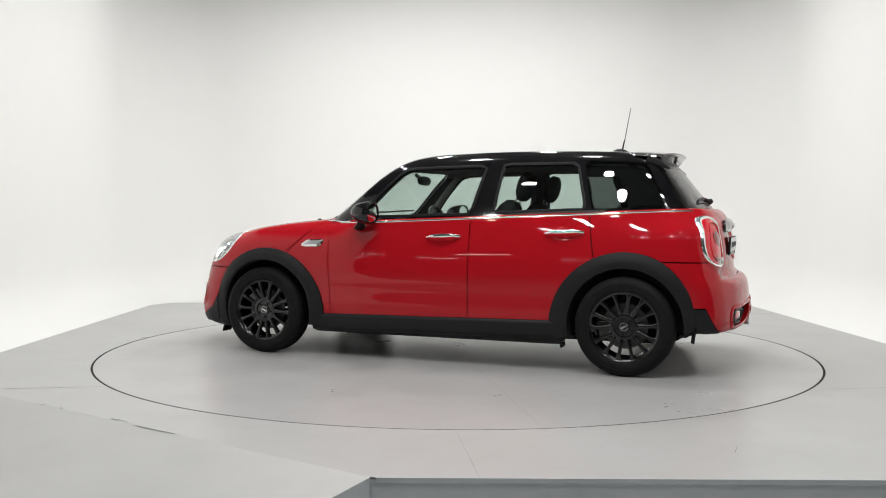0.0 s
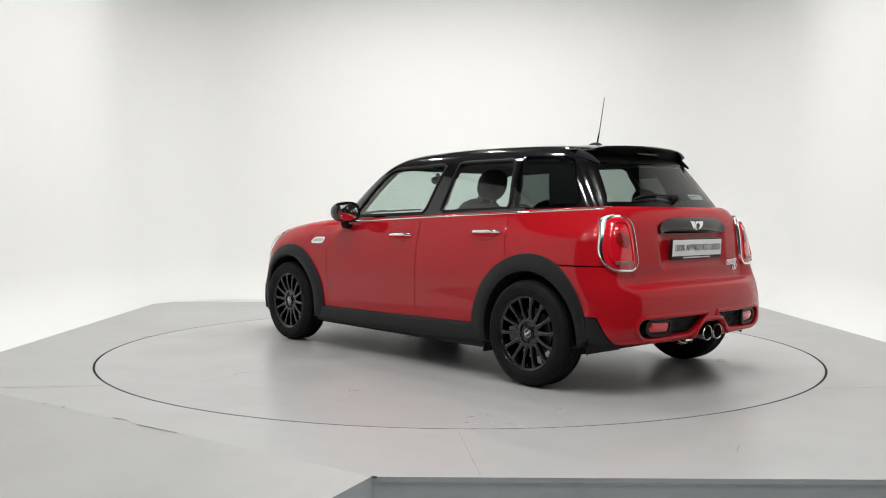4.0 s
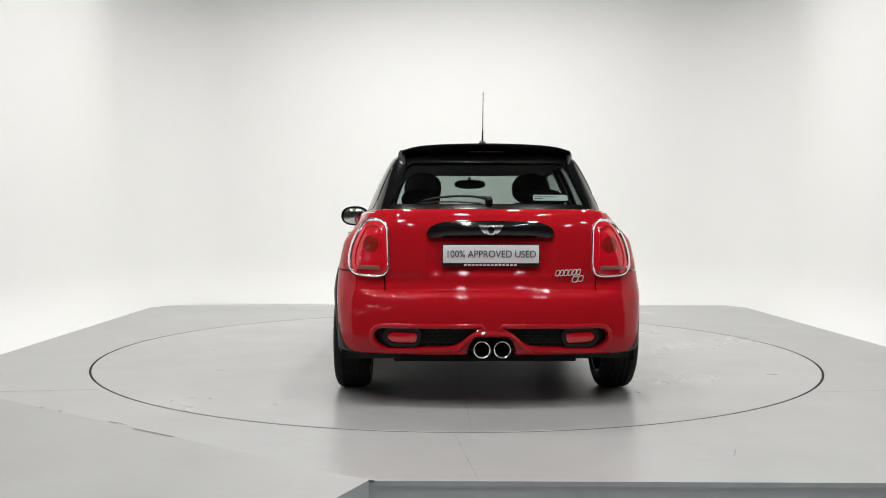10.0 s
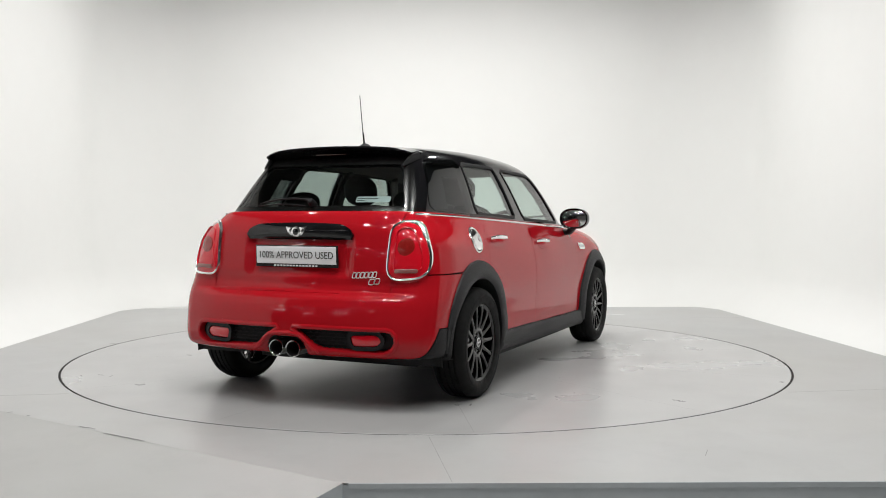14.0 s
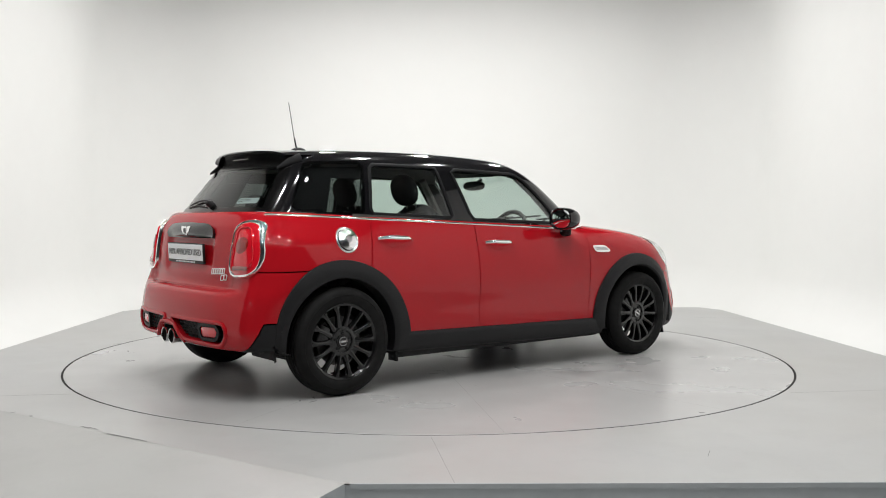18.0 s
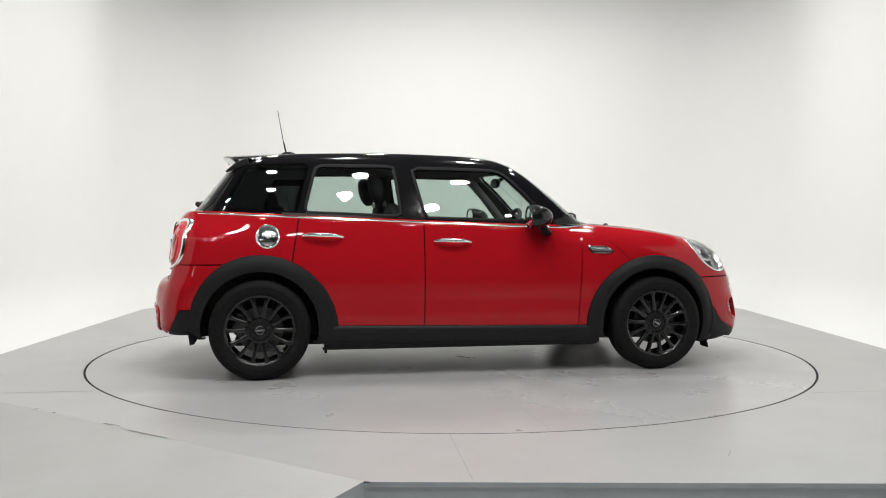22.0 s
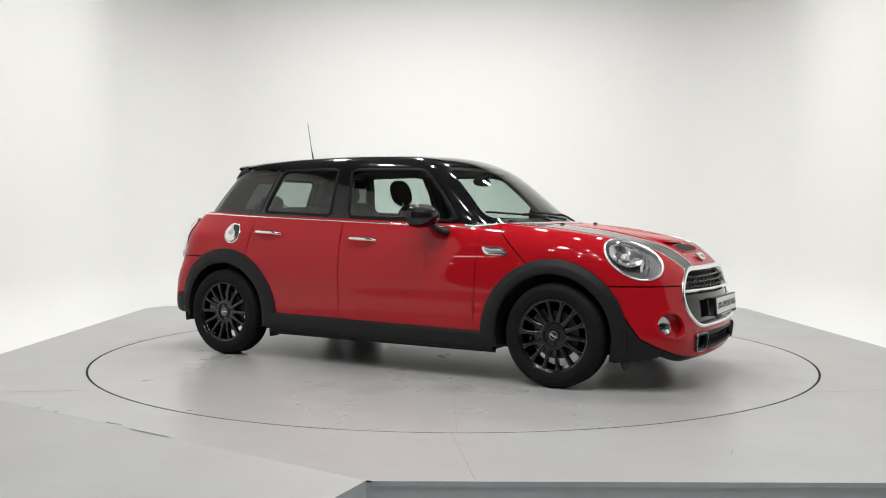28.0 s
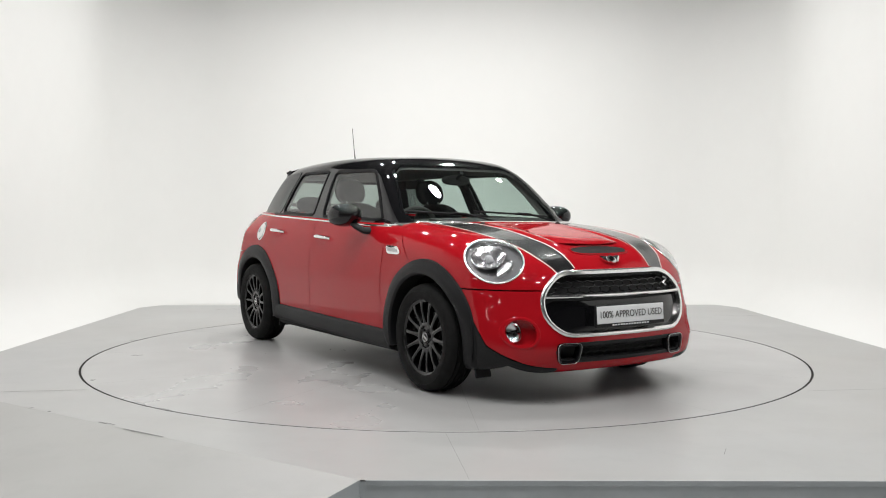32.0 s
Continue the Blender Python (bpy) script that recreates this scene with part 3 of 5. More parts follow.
def shell(F, lo, hi, ilo, ihi, nx, ny, nz):
    """Casts a box grid (top, both ends, both sides) on the surface F; returns a welded bmesh."""
    lo, hi, ilo, ihi = (np.array(v, float) for v in (lo, hi, ilo, ihi))
    mid, half = (lo + hi) / 2, (hi - lo) / 2
    imid, ihalf = (ilo + ihi) / 2, (ihi - ilo) / 2
    lin = {0: np.linspace(-1, 1, nx + 1), 1: np.linspace(-1, 1, ny + 1), 2: np.linspace(-1, 1, nz + 1)}
    bm = bmesh.new()
    for ax, sg in ((2, 1), (0, 1), (0, -1), (1, 1), (1, -1)):
        a, b = [k for k in range(3) if k != ax]
        U = np.zeros((len(lin[a]), len(lin[b]), 3))
        U[..., ax], U[..., a], U[..., b] = sg, lin[a][:, None], lin[b][None]
        add_grid(bm, hit(F, mid + U * half, imid + U * ihalf))
    bmesh.ops.remove_doubles(bm, verts=bm.verts[:], dist=0.0015)
    bmesh.ops.recalc_face_normals(bm, faces=bm.faces[:])
    return bm


def cut(bm, co, no, test):
    """Splits the faces that pass the test along a plane, so that seams run clean."""
    fs = [f for f in bm.faces if test(f.calc_center_median())]
    geom = set(fs)
    for f in fs:
        geom.update(f.edges)
        geom.update(f.verts)
    bmesh.ops.bisect_plane(bm, geom=list(geom), dist=0.0006, plane_co=co, plane_no=no)


def panels(F, bm, which, gap=0.004, lip=0.016):
    """Splits a bmesh into panels by name; each gets a turned-in edge and stands a little clear of its neighbours."""
    groups = {}
    bm.faces.ensure_lookup_table()
    for f in bm.faces:
        k = which(f.calc_center_median(), f)
        if k:
            groups.setdefault(k, []).append(f)
    out = {}
    for k, fs in groups.items():
        ids, V, faces = {}, [], []
        for f in fs:
            idx = []
            for v in f.verts:
                if v not in ids:
                    ids[v] = len(V)
                    V.append(tuple(v.co))
                idx.append(ids[v])
            faces.append(idx)
        V = np.array(V)
        N = normal_at(F, V)
        count = {}
        for f in faces:
            for i in range(len(f)):
                e = (f[i], f[(i + 1) % len(f)])
                count[e] = count.get(e, 0) + 1
        rim = [e for e in count if (e[1], e[0]) not in count]
        push = np.zeros_like(V)
        for a, b in rim:
            d = V[b] - V[a]
            inw = np.cross(N[a] + N[b], d)
            inw /= np.linalg.norm(inw) + 1e-9
            push[a] += inw
            push[b] += inw
        ln = np.linalg.norm(push, axis=1, keepdims=True)
        V = V + np.where(ln > 1e-6, push / (ln + 1e-9) * gap, 0)
        low = {}
        W, M = list(V), list(N)
        for a, b in rim:
            for i in (a, b):
                if i not in low:
                    low[i] = len(W)
                    W.append(V[i] - N[i] * lip)
                    M.append(N[i])
            faces.append([b, a, low[a], low[b]])
        out[k] = (np.array(W), faces, np.array(M))
    bm.free()
    return out


def panel_part(name, data, material, parent, label=""):
    V, faces, N = data
    me = bpy.data.meshes.new(name)
    me.from_pydata([tuple(v) for v in V], [], faces)
    me.materials.append(material)
    me.shade_smooth()
    me.normals_split_custom_set_from_vertices([tuple(n) for n in N])
    ob = new(name, me)
    ob.parent = parent
    if label:
        ob["label"] = label
    return ob


car = tagged(new("car"), "red five-door hatchback with black roof and black wheels on the turntable", "car")
SIDE = {1: Plane2((0, 0, 0), (-1, 0, 0), (0, 0, 1)), -1: Plane2((0, 0, 0), (1, 0, 0), (0, 0, 1))}
FRONT = Plane2((0, 0, 0), (0, 1, 0), (0, 0, 1))
REAR = Plane2((0, 0, 0), (0, -1, 0), (0, 0, 1))
TOP = Plane2((0, 0, 0), (1, 0, 0), (0, 1, 0))


def side_cast(F, s, uv):
    """Casts side-view points (x, z) on the flank s (+1 left, -1 right)."""
    uv = np.array(uv, float)
    p = np.stack([uv[..., 0], np.full(uv.shape[:-1], s * 1.3), uv[..., 1]], -1)
    q = p.copy()
    q[..., 1] = 0
    return hit(F, p, q)


def so(s, outline):
    """An outline given in side view (x, z), turned for the drawing plane of that flank."""
    o = np.array(outline, float)
    return np.stack([o[:, 0] * -s, o[:, 1]], -1)


# ---- openings in the body, as outlines on drawing planes ----
LAMP_PL = {}
for s in (1, -1):
    a = np.array((0.29, -s * 0.16, -0.21))
    n = np.array((0.62, s * 0.62, 0.48))
    LAMP_PL[s] = Plane2((1.68, s * 0.626, 0.745), a * -s, np.cross(n, a * -s))
LAMP_O = oval(0.172, 0.133, 2.1)
GRILLE = rounded([(-0.40, 0.694), (0.40, 0.694), (0.520, 0.585), (0.520, 0.455), (0.42, 0.364), (-0.42, 0.364), (-0.520, 0.455), (-0.520, 0.585)], [0.16, 0.16, 0.12, 0.12, 0.12, 0.12, 0.12, 0.12], 8)
INTAKE = rounded([(-0.465, 0.318), (0.465, 0.318), (0.455, 0.230), (-0.455, 0.230)], 0.035)
FOG = {s: oval(0.070, 0.073, 2.0, 0, (s * 0.630, 0.384)) for s in (1, -1)}
TAIL_REC = {s: rounded([(s * y, z) for y, z in ((0.60, 0.425), (0.03, 0.428), (0.075, 0.402), (0.19, 0.312), (0.57, 0.300), (0.625, 0.36))], [0.04, 0.01, 0.03, 0.04, 0.05, 0.04]) for s in (1, -1)}
EXHAUST_ARCH = rounded([(-0.105, 0.375), (0.105, 0.375), (0.13, 0.262), (-0.13, 0.262)], [0.06, 0.06, 0.01, 0.01])
HOLES = [(LAMP_PL[1], LAMP_O, 1), (LAMP_PL[-1], LAMP_O, 1), (FRONT, GRILLE, 1), (FRONT, INTAKE, 1), (FRONT, FOG[1], 1), (FRONT, FOG[-1], 1),
         (REAR, TAIL_REC[1] * (-1, 1), -1), (REAR, TAIL_REC[-1] * (-1, 1), -1), (REAR, EXHAUST_ARCH, -1)]


def in_hole(P, margin=0.0):
    """Which points lie in an opening of the front (x > 0) or of the tail."""
    r = np.zeros(len(P), bool)
    for pl, o, end in HOLES:
        d = P - pl.o
        r |= inside(grow(o, margin), d @ pl.e1, d @ pl.e2) & (P[:, 0] * end > 1.2)
    return r


def settle(F, bm):
    """Draws the vertices on to the surface F."""
    V = np.array([tuple(v.co) for v in bm.verts])
    for _ in range(3):
        V = V - normal_at(F, V) * F(V[:, 0], V[:, 1], V[:, 2])[:, None]
    for v, p in zip(bm.verts, V):
        v.co = p


# ---- body panels ----
def arch_r(p):
    return min(math.hypot(p.x - HUB_X, p.z - HUB_Z), math.hypot(p.x + HUB_X, p.z - HUB_Z))


def hood_line(z):
    return 0.885 + (0.923 - z) * 1.08


def body_panels():
    bm = shell(body_f, (-2.35, -1.15, -0.10), (2.4, 1.15, 1.35), (-1.35, -0.30, 0.45), (1.45, 0.30, 0.62), 168, 56, 44)
    P = np.array([tuple(f.calc_center_median()) for f in bm.faces])
    near = in_hole(P, 0.035) & ~in_hole(P, -0.035)
    es = list({e for f, k in zip(bm.faces[:], near) if k for e in f.edges})
    bmesh.ops.subdivide_edges(bm, edges=es, cuts=3, use_grid_fill=True)
    settle(body_f, bm)
    P = np.array([tuple(f.calc_center_median()) for f in bm.faces])
    bmesh.ops.delete(bm, geom=[f for f, k in zip(bm.faces[:], in_hole(P, 0.0)) if k], context="FACES")
    sidey = lambda p: abs(p.y) > 0.45
    cut(bm, (-0.266, 0, 0), (1, 0, 0), sidey)
    cut(bm, (0.749, 0, 0.3), (1, 0, -0.046), lambda p: sidey(p) and 0.5 < p.x < 1.0)
    cut(bm, (-1.046, 0, 1.0), (1, 0, -0.15), lambda p: sidey(p) and -1.4 < p.x < -0.8)
    cut(bm, (0.885, 0, 0.923), (1, 0, 1.08), lambda p: 0.6 < p.x < 1.32)
    cut(bm, (0, 0, 0.309), (0.0147, 0, 1), lambda p: -1.3 < p.x < 1.3)
    cut(bm, (0, 0, 0.602), (0, 0, 1), lambda p: p.x > 1.0)
    cut(bm, (0, 0, 0.605), (0, 0, 1), lambda p: p.x < -1.2)
    for s in (1, -1):
        cut(bm, (0, s * 0.570, 0.9), (0, 1, -s * 0.06), lambda p: p.x < -1.5 and p.z > 0.55)
        cut(bm, (1.71, 0, 0.405), (1.45, 0, 1), lambda p: p.x > 1.5 and p.z < 0.62 and p.y * s > 0)
        cut(bm, (1.884, 0, 0.250), (0.55, 0, 1), lambda p: p.x > 1.5 and p.z < 0.62 and p.y * s > 0.3)
        cut(bm, (0, s * 0.44, 0), (0, 1, 0), lambda p: p.x > 1.5 and p.z < 0.40)
        cut(bm, (-1.764, 0, 0.429), (-2.04, 0, 1), lambda p: p.x < -1.5 and p.z < 0.5 and p.y * s > 0.4)
        cut(bm, (0, 0, 0.430), (0, 0, 1), lambda p: p.x < -1.5 and p.y * s > 0.4)
        cut(bm, (0, 0, 0.705), (0, 0, 1), lambda p: p.x < -1.2 and p.y * s > 0.54)

    def which(p, f):
        sd = "left" if p.y > 0 else "right"
        if abs(p.y) > 0.42 and arch_r(p) < 0.415:
            return None
        if f.normal.z > 0.5 and p.z > 0.9 and float(green_f(p.x, p.y, p.z + 0.03)) < -0.03:
            return None
        if p.x > hood_line(p.z) and p.z > 0.602:
            return "hood"
        if p.x > HUB_X and p.z <= 0.602:
            if p.z < max(0.405 - 1.45 * (p.x - 1.71), 0.250 - 0.55 * (p.x - 1.884)) and abs(p.y) > 0.44:
                return "front_skirt " + sd
            return "front_bumper"
        if p.x < -HUB_X and p.z <= (0.605 if p.x < -1.5 and abs(p.y) < 0.570 + 0.06 * (p.z - 0.9) else 0.705):
            if p.z < min(0.430, 0.429 + 2.04 * (p.x + 1.764)) and abs(p.y) > 0.40:
                return "rear_skirt " + sd
            return "rear_bumper"
        if p.x < -1.5 and abs(p.y) < 0.570 + 0.06 * (p.z - 0.9) and p.z > 0.605:
            return "tailgate"
        if p.z < 0.309 - 0.0147 * p.x:
            return "under " + sd
        if p.x > 0.749 + 0.046 * (p.z - 0.3):
            return "fender " + sd
        if p.x > -0.266:
            return "front_door " + sd
        if p.x > -1.046 + 0.15 * (p.z - 1.0):
            return "rear_door " + sd
        return "quarter " + sd
    got = panels(body_f, bm, which)
    made = {}
    names = {"hood": "hood", "front_bumper": "front_bumper", "rear_bumper": "rear_bumper", "tailgate": "tailgate", "front_skirt": "bumper_corner_trim", "rear_skirt": "bumper_corner_trim",
             "under": "inner_sill", "fender": "front_fender", "front_door": "front_door", "rear_door": "rear_door", "quarter": "rear_quarter_panel"}
    for k, data in got.items():
        kind = k.split()[0]
        m = PLASTIC if "skirt" in kind else DARK if kind == "under" else RED
        made[k] = panel_part(names[kind], data, m, car, {"front_skirt": "black plastic trim", "rear_skirt": "black plastic trim"}.get(kind, ""))
    # dark inner shell behind the gaps
    bm = shell(body_f, (-2.35, -1.15, -0.10), (2.4, 1.15, 1.35), (-1.35, -0.30, 0.45), (1.45, 0.30, 0.62), 90, 30, 24)
    gone = []
    holed = in_hole(np.array([tuple(f.calc_center_median()) for f in bm.faces]), 0.03)
    for i, f in enumerate(bm.faces):
        p = f.calc_center_median()
        if (abs(p.y) > 0.45 and arch_r(p) < 0.43) or (f.normal.z > 0.5 and p.z > 0.9 and float(green_f(p.x, p.y, p.z + 0.03)) < -0.02) or (p.z < 0.19 and f.normal.z < -0.5) or holed[i]:
            gone.append(f)
    bmesh.ops.delete(bm, geom=gone, context="FACES")
    bmesh.ops.delete(bm, geom=[v for v in bm.verts if not v.link_faces], context="VERTS")
    V = np.array([tuple(v.co) for v in bm.verts])
    for v, n in zip(bm.verts, normal_at(body_f, V)):
        v.co -= Vector(n) * 0.020
    part("inner_shell", bm, GAPMAT, car)
    return made


body = body_panels()


def underside():
    bm = bmesh.new()
    box(bm, (-1.45, -0.52, 0.17), (1.70, 0.52, 0.21), 0.01)
    part("underbody", bm, DARK, car)
    bm = bmesh.new()
    box(bm, (-0.84, -0.76, 0.175), (0.84, 0.76, 0.20), 0.008)
    part("floor_pan", bm, DARK, car)
    for s in (1, -1):
        for hx in (HUB_X, -HUB_X):
            bm = bmesh.new()
            a = np.linspace(radians(-12), radians(192), 26)
            P = np.array([[(hx + r * math.cos(t), s * y, HUB_Z + r * math.sin(t)) for r, y in ((0.425, 0.79), (0.40, 0.77), (0.40, 0.48), (0.0, 0.46))] for t in a])
            add_grid(bm, P)
            part("wheel_arch_liner", bm, DARK, car)


underside()


def arch_trims():
    """Black plastic cladding round each wheel, and the sill boards between them."""
    for s in (1, -1):
        for hx in (HUB_X, -HUB_X):
            r_out = 0.448 if hx > 0 else 0.460
            ax = hx - (0.016 if hx > 0 else 0.0)
            a = np.linspace(radians(-25), radians(205), 68)
            rows = []
            for t in a:
                c, n = math.cos(t), math.sin(t)
                # the end towards the bumper reaches lower than the end at the sill
                ro = r_out + (0.020 if c * hx < 0 else -0.040 if hx < 0 else 0.0) * max(0, 1 - abs(n) * 1.1)
                foot = (0.174 if hx > 0 else 0.258) if c * hx > 0 else 0.225
                rows.append([(ax + r * c, max(HUB_Z + r * n, foot)) for r in (ro, ro - 0.006, ro - 0.035, 0.395, 0.366, 0.356)])
            uv = np.array(rows)
            P = side_cast(body_f, s, uv)
            N = normal_at(body_f, P)
            lift = np.array([-0.006, 0.014, 0.026, 0.033, 0.031, 0.020])
            if hx < 0:
                lift = lift * np.array([1, 0.7, 0.65, 0.65, 0.65, 0.65])
            # one flank line for the whole lip, so that it does not follow the body's curve at the bumper corners
            k = np.clip((0.62 - uv[..., 1]) / 0.36, 0, 1) * (uv[..., 0] * hx > hx * hx)
            P = P + N * (lift[None, :] * (1 - 0.72 * k * k * (3 - 2 * k)))[..., None]
            Q = P[:, -1:].copy()
            Q[..., 1] -= s * 0.10
            bm = bmesh.new()
            add_grid(bm, np.concatenate([P, Q], 1))
            bmesh.ops.recalc_face_normals(bm, faces=bm.faces[:])
            part("wheel_arch_trim", bm, PLASTIC, car, "black plastic wheel arch cladding")
        bm = bmesh.new()
        xs = np.linspace(-0.90, 0.885, 40)
        prof = [(0.325, 0.002), (0.324, 0.010), (0.316, 0.017), (0.300, 0.019), (0.250, 0.018), (0.225, 0.012), (0.212, 0.000), (0.204, -0.03)]
        P = np.array([[(x, s * (float(plan_w(x)) - 0.012 + d), z - 0.0265 * (x + 0.9) / 1.8) for z, d in prof] for x in xs])
        vs = add_grid(bm, P)
        bm.faces.new(vs[0])
        bm.faces.new(vs[-1][::-1])
        bmesh.ops.recalc_face_normals(bm, faces=bm.faces[:])
        part("sill_board", bm, PLASTIC, car, "black plastic side sill")
        for hx, dx in ((-HUB_X, 0.40), (HUB_X, 0.395)):
            bm = bmesh.new()
            box(bm, (hx + (dx if hx < 0 else -dx) - 0.008, s * 0.70 if s > 0 else -0.785, 0.150), (hx + (dx if hx < 0 else -dx) + 0.008, s * 0.785 if s > 0 else -0.70, 0.22), 0.004)
            if hx < 0:
                part("mud_flap", bm, PLASTIC, car)
            else:
                bm.free()
                bm = bmesh.new()
                box(bm, (-0.006, -0.05, -0.05), (0.006, 0.05, 0.05), 0.004, pose(1.672, s * 0.70, 0.172, 0, -16, 0))
                part("air_deflector", bm, PLASTIC, car, "small black flap ahead of the front wheel")


arch_trims()

# ---- glasshouse ----
WIN = {
    "front_door_window": (rounded([(-0.250, 0.992), (-0.322, 1.318), (0.268, 1.306), (0.425, 1.160), (0.582, 0.968)], [0.02, 0.02, 0.06, 0.2, 0.02]), GLASS),
    "rear_door_window": (rounded([(-1.014, 1.024), (-0.936, 1.326), (-0.436, 1.325), (-0.402, 1.000)], [0.02, 0.03, 0.02, 0.02]), GLASS),
    "quarter_window": (rounded([(-1.500, 1.048), (-1.360, 1.312), (-0.985, 1.332), (-1.064, 1.028)], [0.03, 0.03, 0.02, 0.02]), PRIVACY),
}
SCREEN = rounded([(-0.65, 0.968), (-0.50, 1.340), (0.50, 1.340), (0.65, 0.968)], [0.05, 0.09, 0.09, 0.05])
BACK = rounded([(-0.575, 1.028), (-0.462, 1.322), (0.462, 1.322), (0.575, 1.028)], [0.02, 0.05, 0.05, 0.02])


def glasshouse():
    bm = shell(green_f, (-2.2, -1.0, 0.55), (1.5, 1.0, 1.75), (-1.0, -0.25, 1.02), (0.1, 0.25, 1.20), 230, 96, 60)
    P = np.array([f.calc_center_median() for f in bm.faces])
    nz = np.array([tuple(f.normal) for f in bm.faces])
    gone = np.zeros(len(P), bool)
    flank = np.abs(nz[:, 1]) > 0.55
    for o, _ in WIN.values():
        gone |= flank & inside(o, P[:, 0], P[:, 2])
    gone |= (nz[:, 0] > 0.3) & inside(SCREEN, P[:, 1], P[:, 2]) & ~flank
    gone |= (nz[:, 0] < -0.3) & inside(BACK, P[:, 1], P[:, 2]) & ~flank
    gone |= nz[:, 2] < -0.5
    roof = (nz[:, 2] > 0.62) & (P[:, 2] > 1.3)
    faces = bm.faces[:]
    tag = {f: (None if gone[i] else "roof" if roof[i] else "frame") for i, f in enumerate(faces)}
    got = panels(green_f, bm, lambda p, f: tag[f], gap=0.0, lip=0.012)
    panel_part("roof", got["roof"], GLOSS, car, "gloss black roof")
    panel_part("pillar_frame", got["frame"], GLOSS, car, "gloss black window pillars")
    for k in ("roof", "frame"):
        V, faces, N = got[k]
        panel_part("headliner" if k == "roof" else "pillar_lining", (V - N * 0.022, [f[::-1] for f in faces], -N), HEADLINER if k == "roof" else PILLAR, car, "grey inner lining")
    for s in (1, -1):
        for name, (o, g) in WIN.items():
            q = so(s, o)
            if name == "quarter_window":
                ob = part(name, pad(green_f, SIDE[s], grow(q, 0.012), 0.003, thick=0.004, reach=1.3, depth=0.0), g, car, "dark tinted fixed window")
            else:
                ob = part(name, pad(green_f, SIDE[s], grow(q, 0.006), -0.004, thick=0.004, reach=1.3, depth=0.0), g, car, "see-through side window")
                part("window_seal", band(green_f, SIDE[s], q, -0.010, 0.008, 0.005, reach=1.3, depth=0.0), SASH, ob, "dull dark window frame")
            ob.visible_shadow = False
    ob = part("windscreen", pad(green_f, FRONT, grow(SCREEN, 0.012), 0.002, thick=0.004, reach=2.0, depth=0.0, rings=12), GLASS, car, "curved windscreen")
    ob.visible_shadow = False
    ob = part("rear_window", pad(green_f, REAR, grow(BACK * (-1, 1), 0.012), 0.002, thick=0.004, reach=2.4, depth=0.0, rings=10), TINT, car, "dark tinted rear window")
    ob.visible_shadow = False
    part("window_border", band(green_f, REAR, BACK * (-1, 1), -0.030, 0.018, 0.004, 0.012, 2.4, 0.0), BORDER, ob, "black printed glass border")
    part("tailgate_trim", band(green_f, REAR, grow(BACK, -0.012) * (-1, 1), -0.022, 0.010, -0.020, 0.010, 2.4, 0.0), CLOTH, car, "dark inner trim round the rear window")
    for s in (1, -1):
        for o in ([(-1.53, 1.040), (-1.38, 1.320), (-1.17, 1.325), (-1.285, 1.035)], [(-1.37, 1.250), (-1.37, 1.325), (-0.985, 1.328), (-1.00, 1.250)]):
            part("quarter_trim", pad(green_f, SIDE[s], so(s, rounded(o, 0.012)), -0.034, 0.0, 0.004, 5, 1.3, 0.0), CLOTH, car, "dark inner lining of the rear pillar")


glasshouse()


def beltline():
    """Chrome strip along the foot of the windows and across the tail."""
    for s in (1, -1):
        xs = np.linspace(-1.66, 0.72, 64)
        P = side_cast(body_f, s, np.stack([xs, belt_z(xs) - 0.016], -1))
        N = normal_at(body_f, P)
        bm = bmesh.new()
        tube(bm, P + N * 0.001, 0.0066, 8, up=N, flat=0.8)
        part("chrome_strip", bm, CHROME, car, "chrome window-line strip")
    ys = np.linspace(-0.57, 0.57, 30)
    bm = bmesh.new()
    uv = np.stack([ys, np.full(30, 1.024)], -1)
    P = REAR.cast(body_f, uv, 2.4, 0)
    P[:, 0] = np.minimum(P[:, 0], REAR.cast(green_f, uv, 2.4, 0)[:, 0]) - 0.006
    tube(bm, P, 0.0085, 10)
    part("chrome_strip", bm, ANODISED, car, "chrome strip on the tailgate")
    # the strip runs on round the windscreen foot, doubling as the bonnet edge's highlight
    k = [-0.715, -0.70, -0.672, -0.62, -0.50, -0.30, 0.0, 0.30, 0.50, 0.62, 0.672, 0.70, 0.715]
    x = spline(range(13), [0.64, 0.72, 0.81, 0.885, 0.955, 1.015, 1.04, 1.015, 0.955, 0.885, 0.81, 0.72, 0.64])
    y = spline(range(13), k)
    u = np.linspace(0, 12, 90)
    P = TOP.cast(body_f, np.stack([x(u), y(u)], -1), 1.5, 0)
    bm = bmesh.new()
    tube(bm, P + normal_at(body_f, P) * 0.003, 0.0075, 8)
    part("cowl_strip_glint", bm, CHROME, car, "chrome strip at the foot of the windscreen")


beltline()


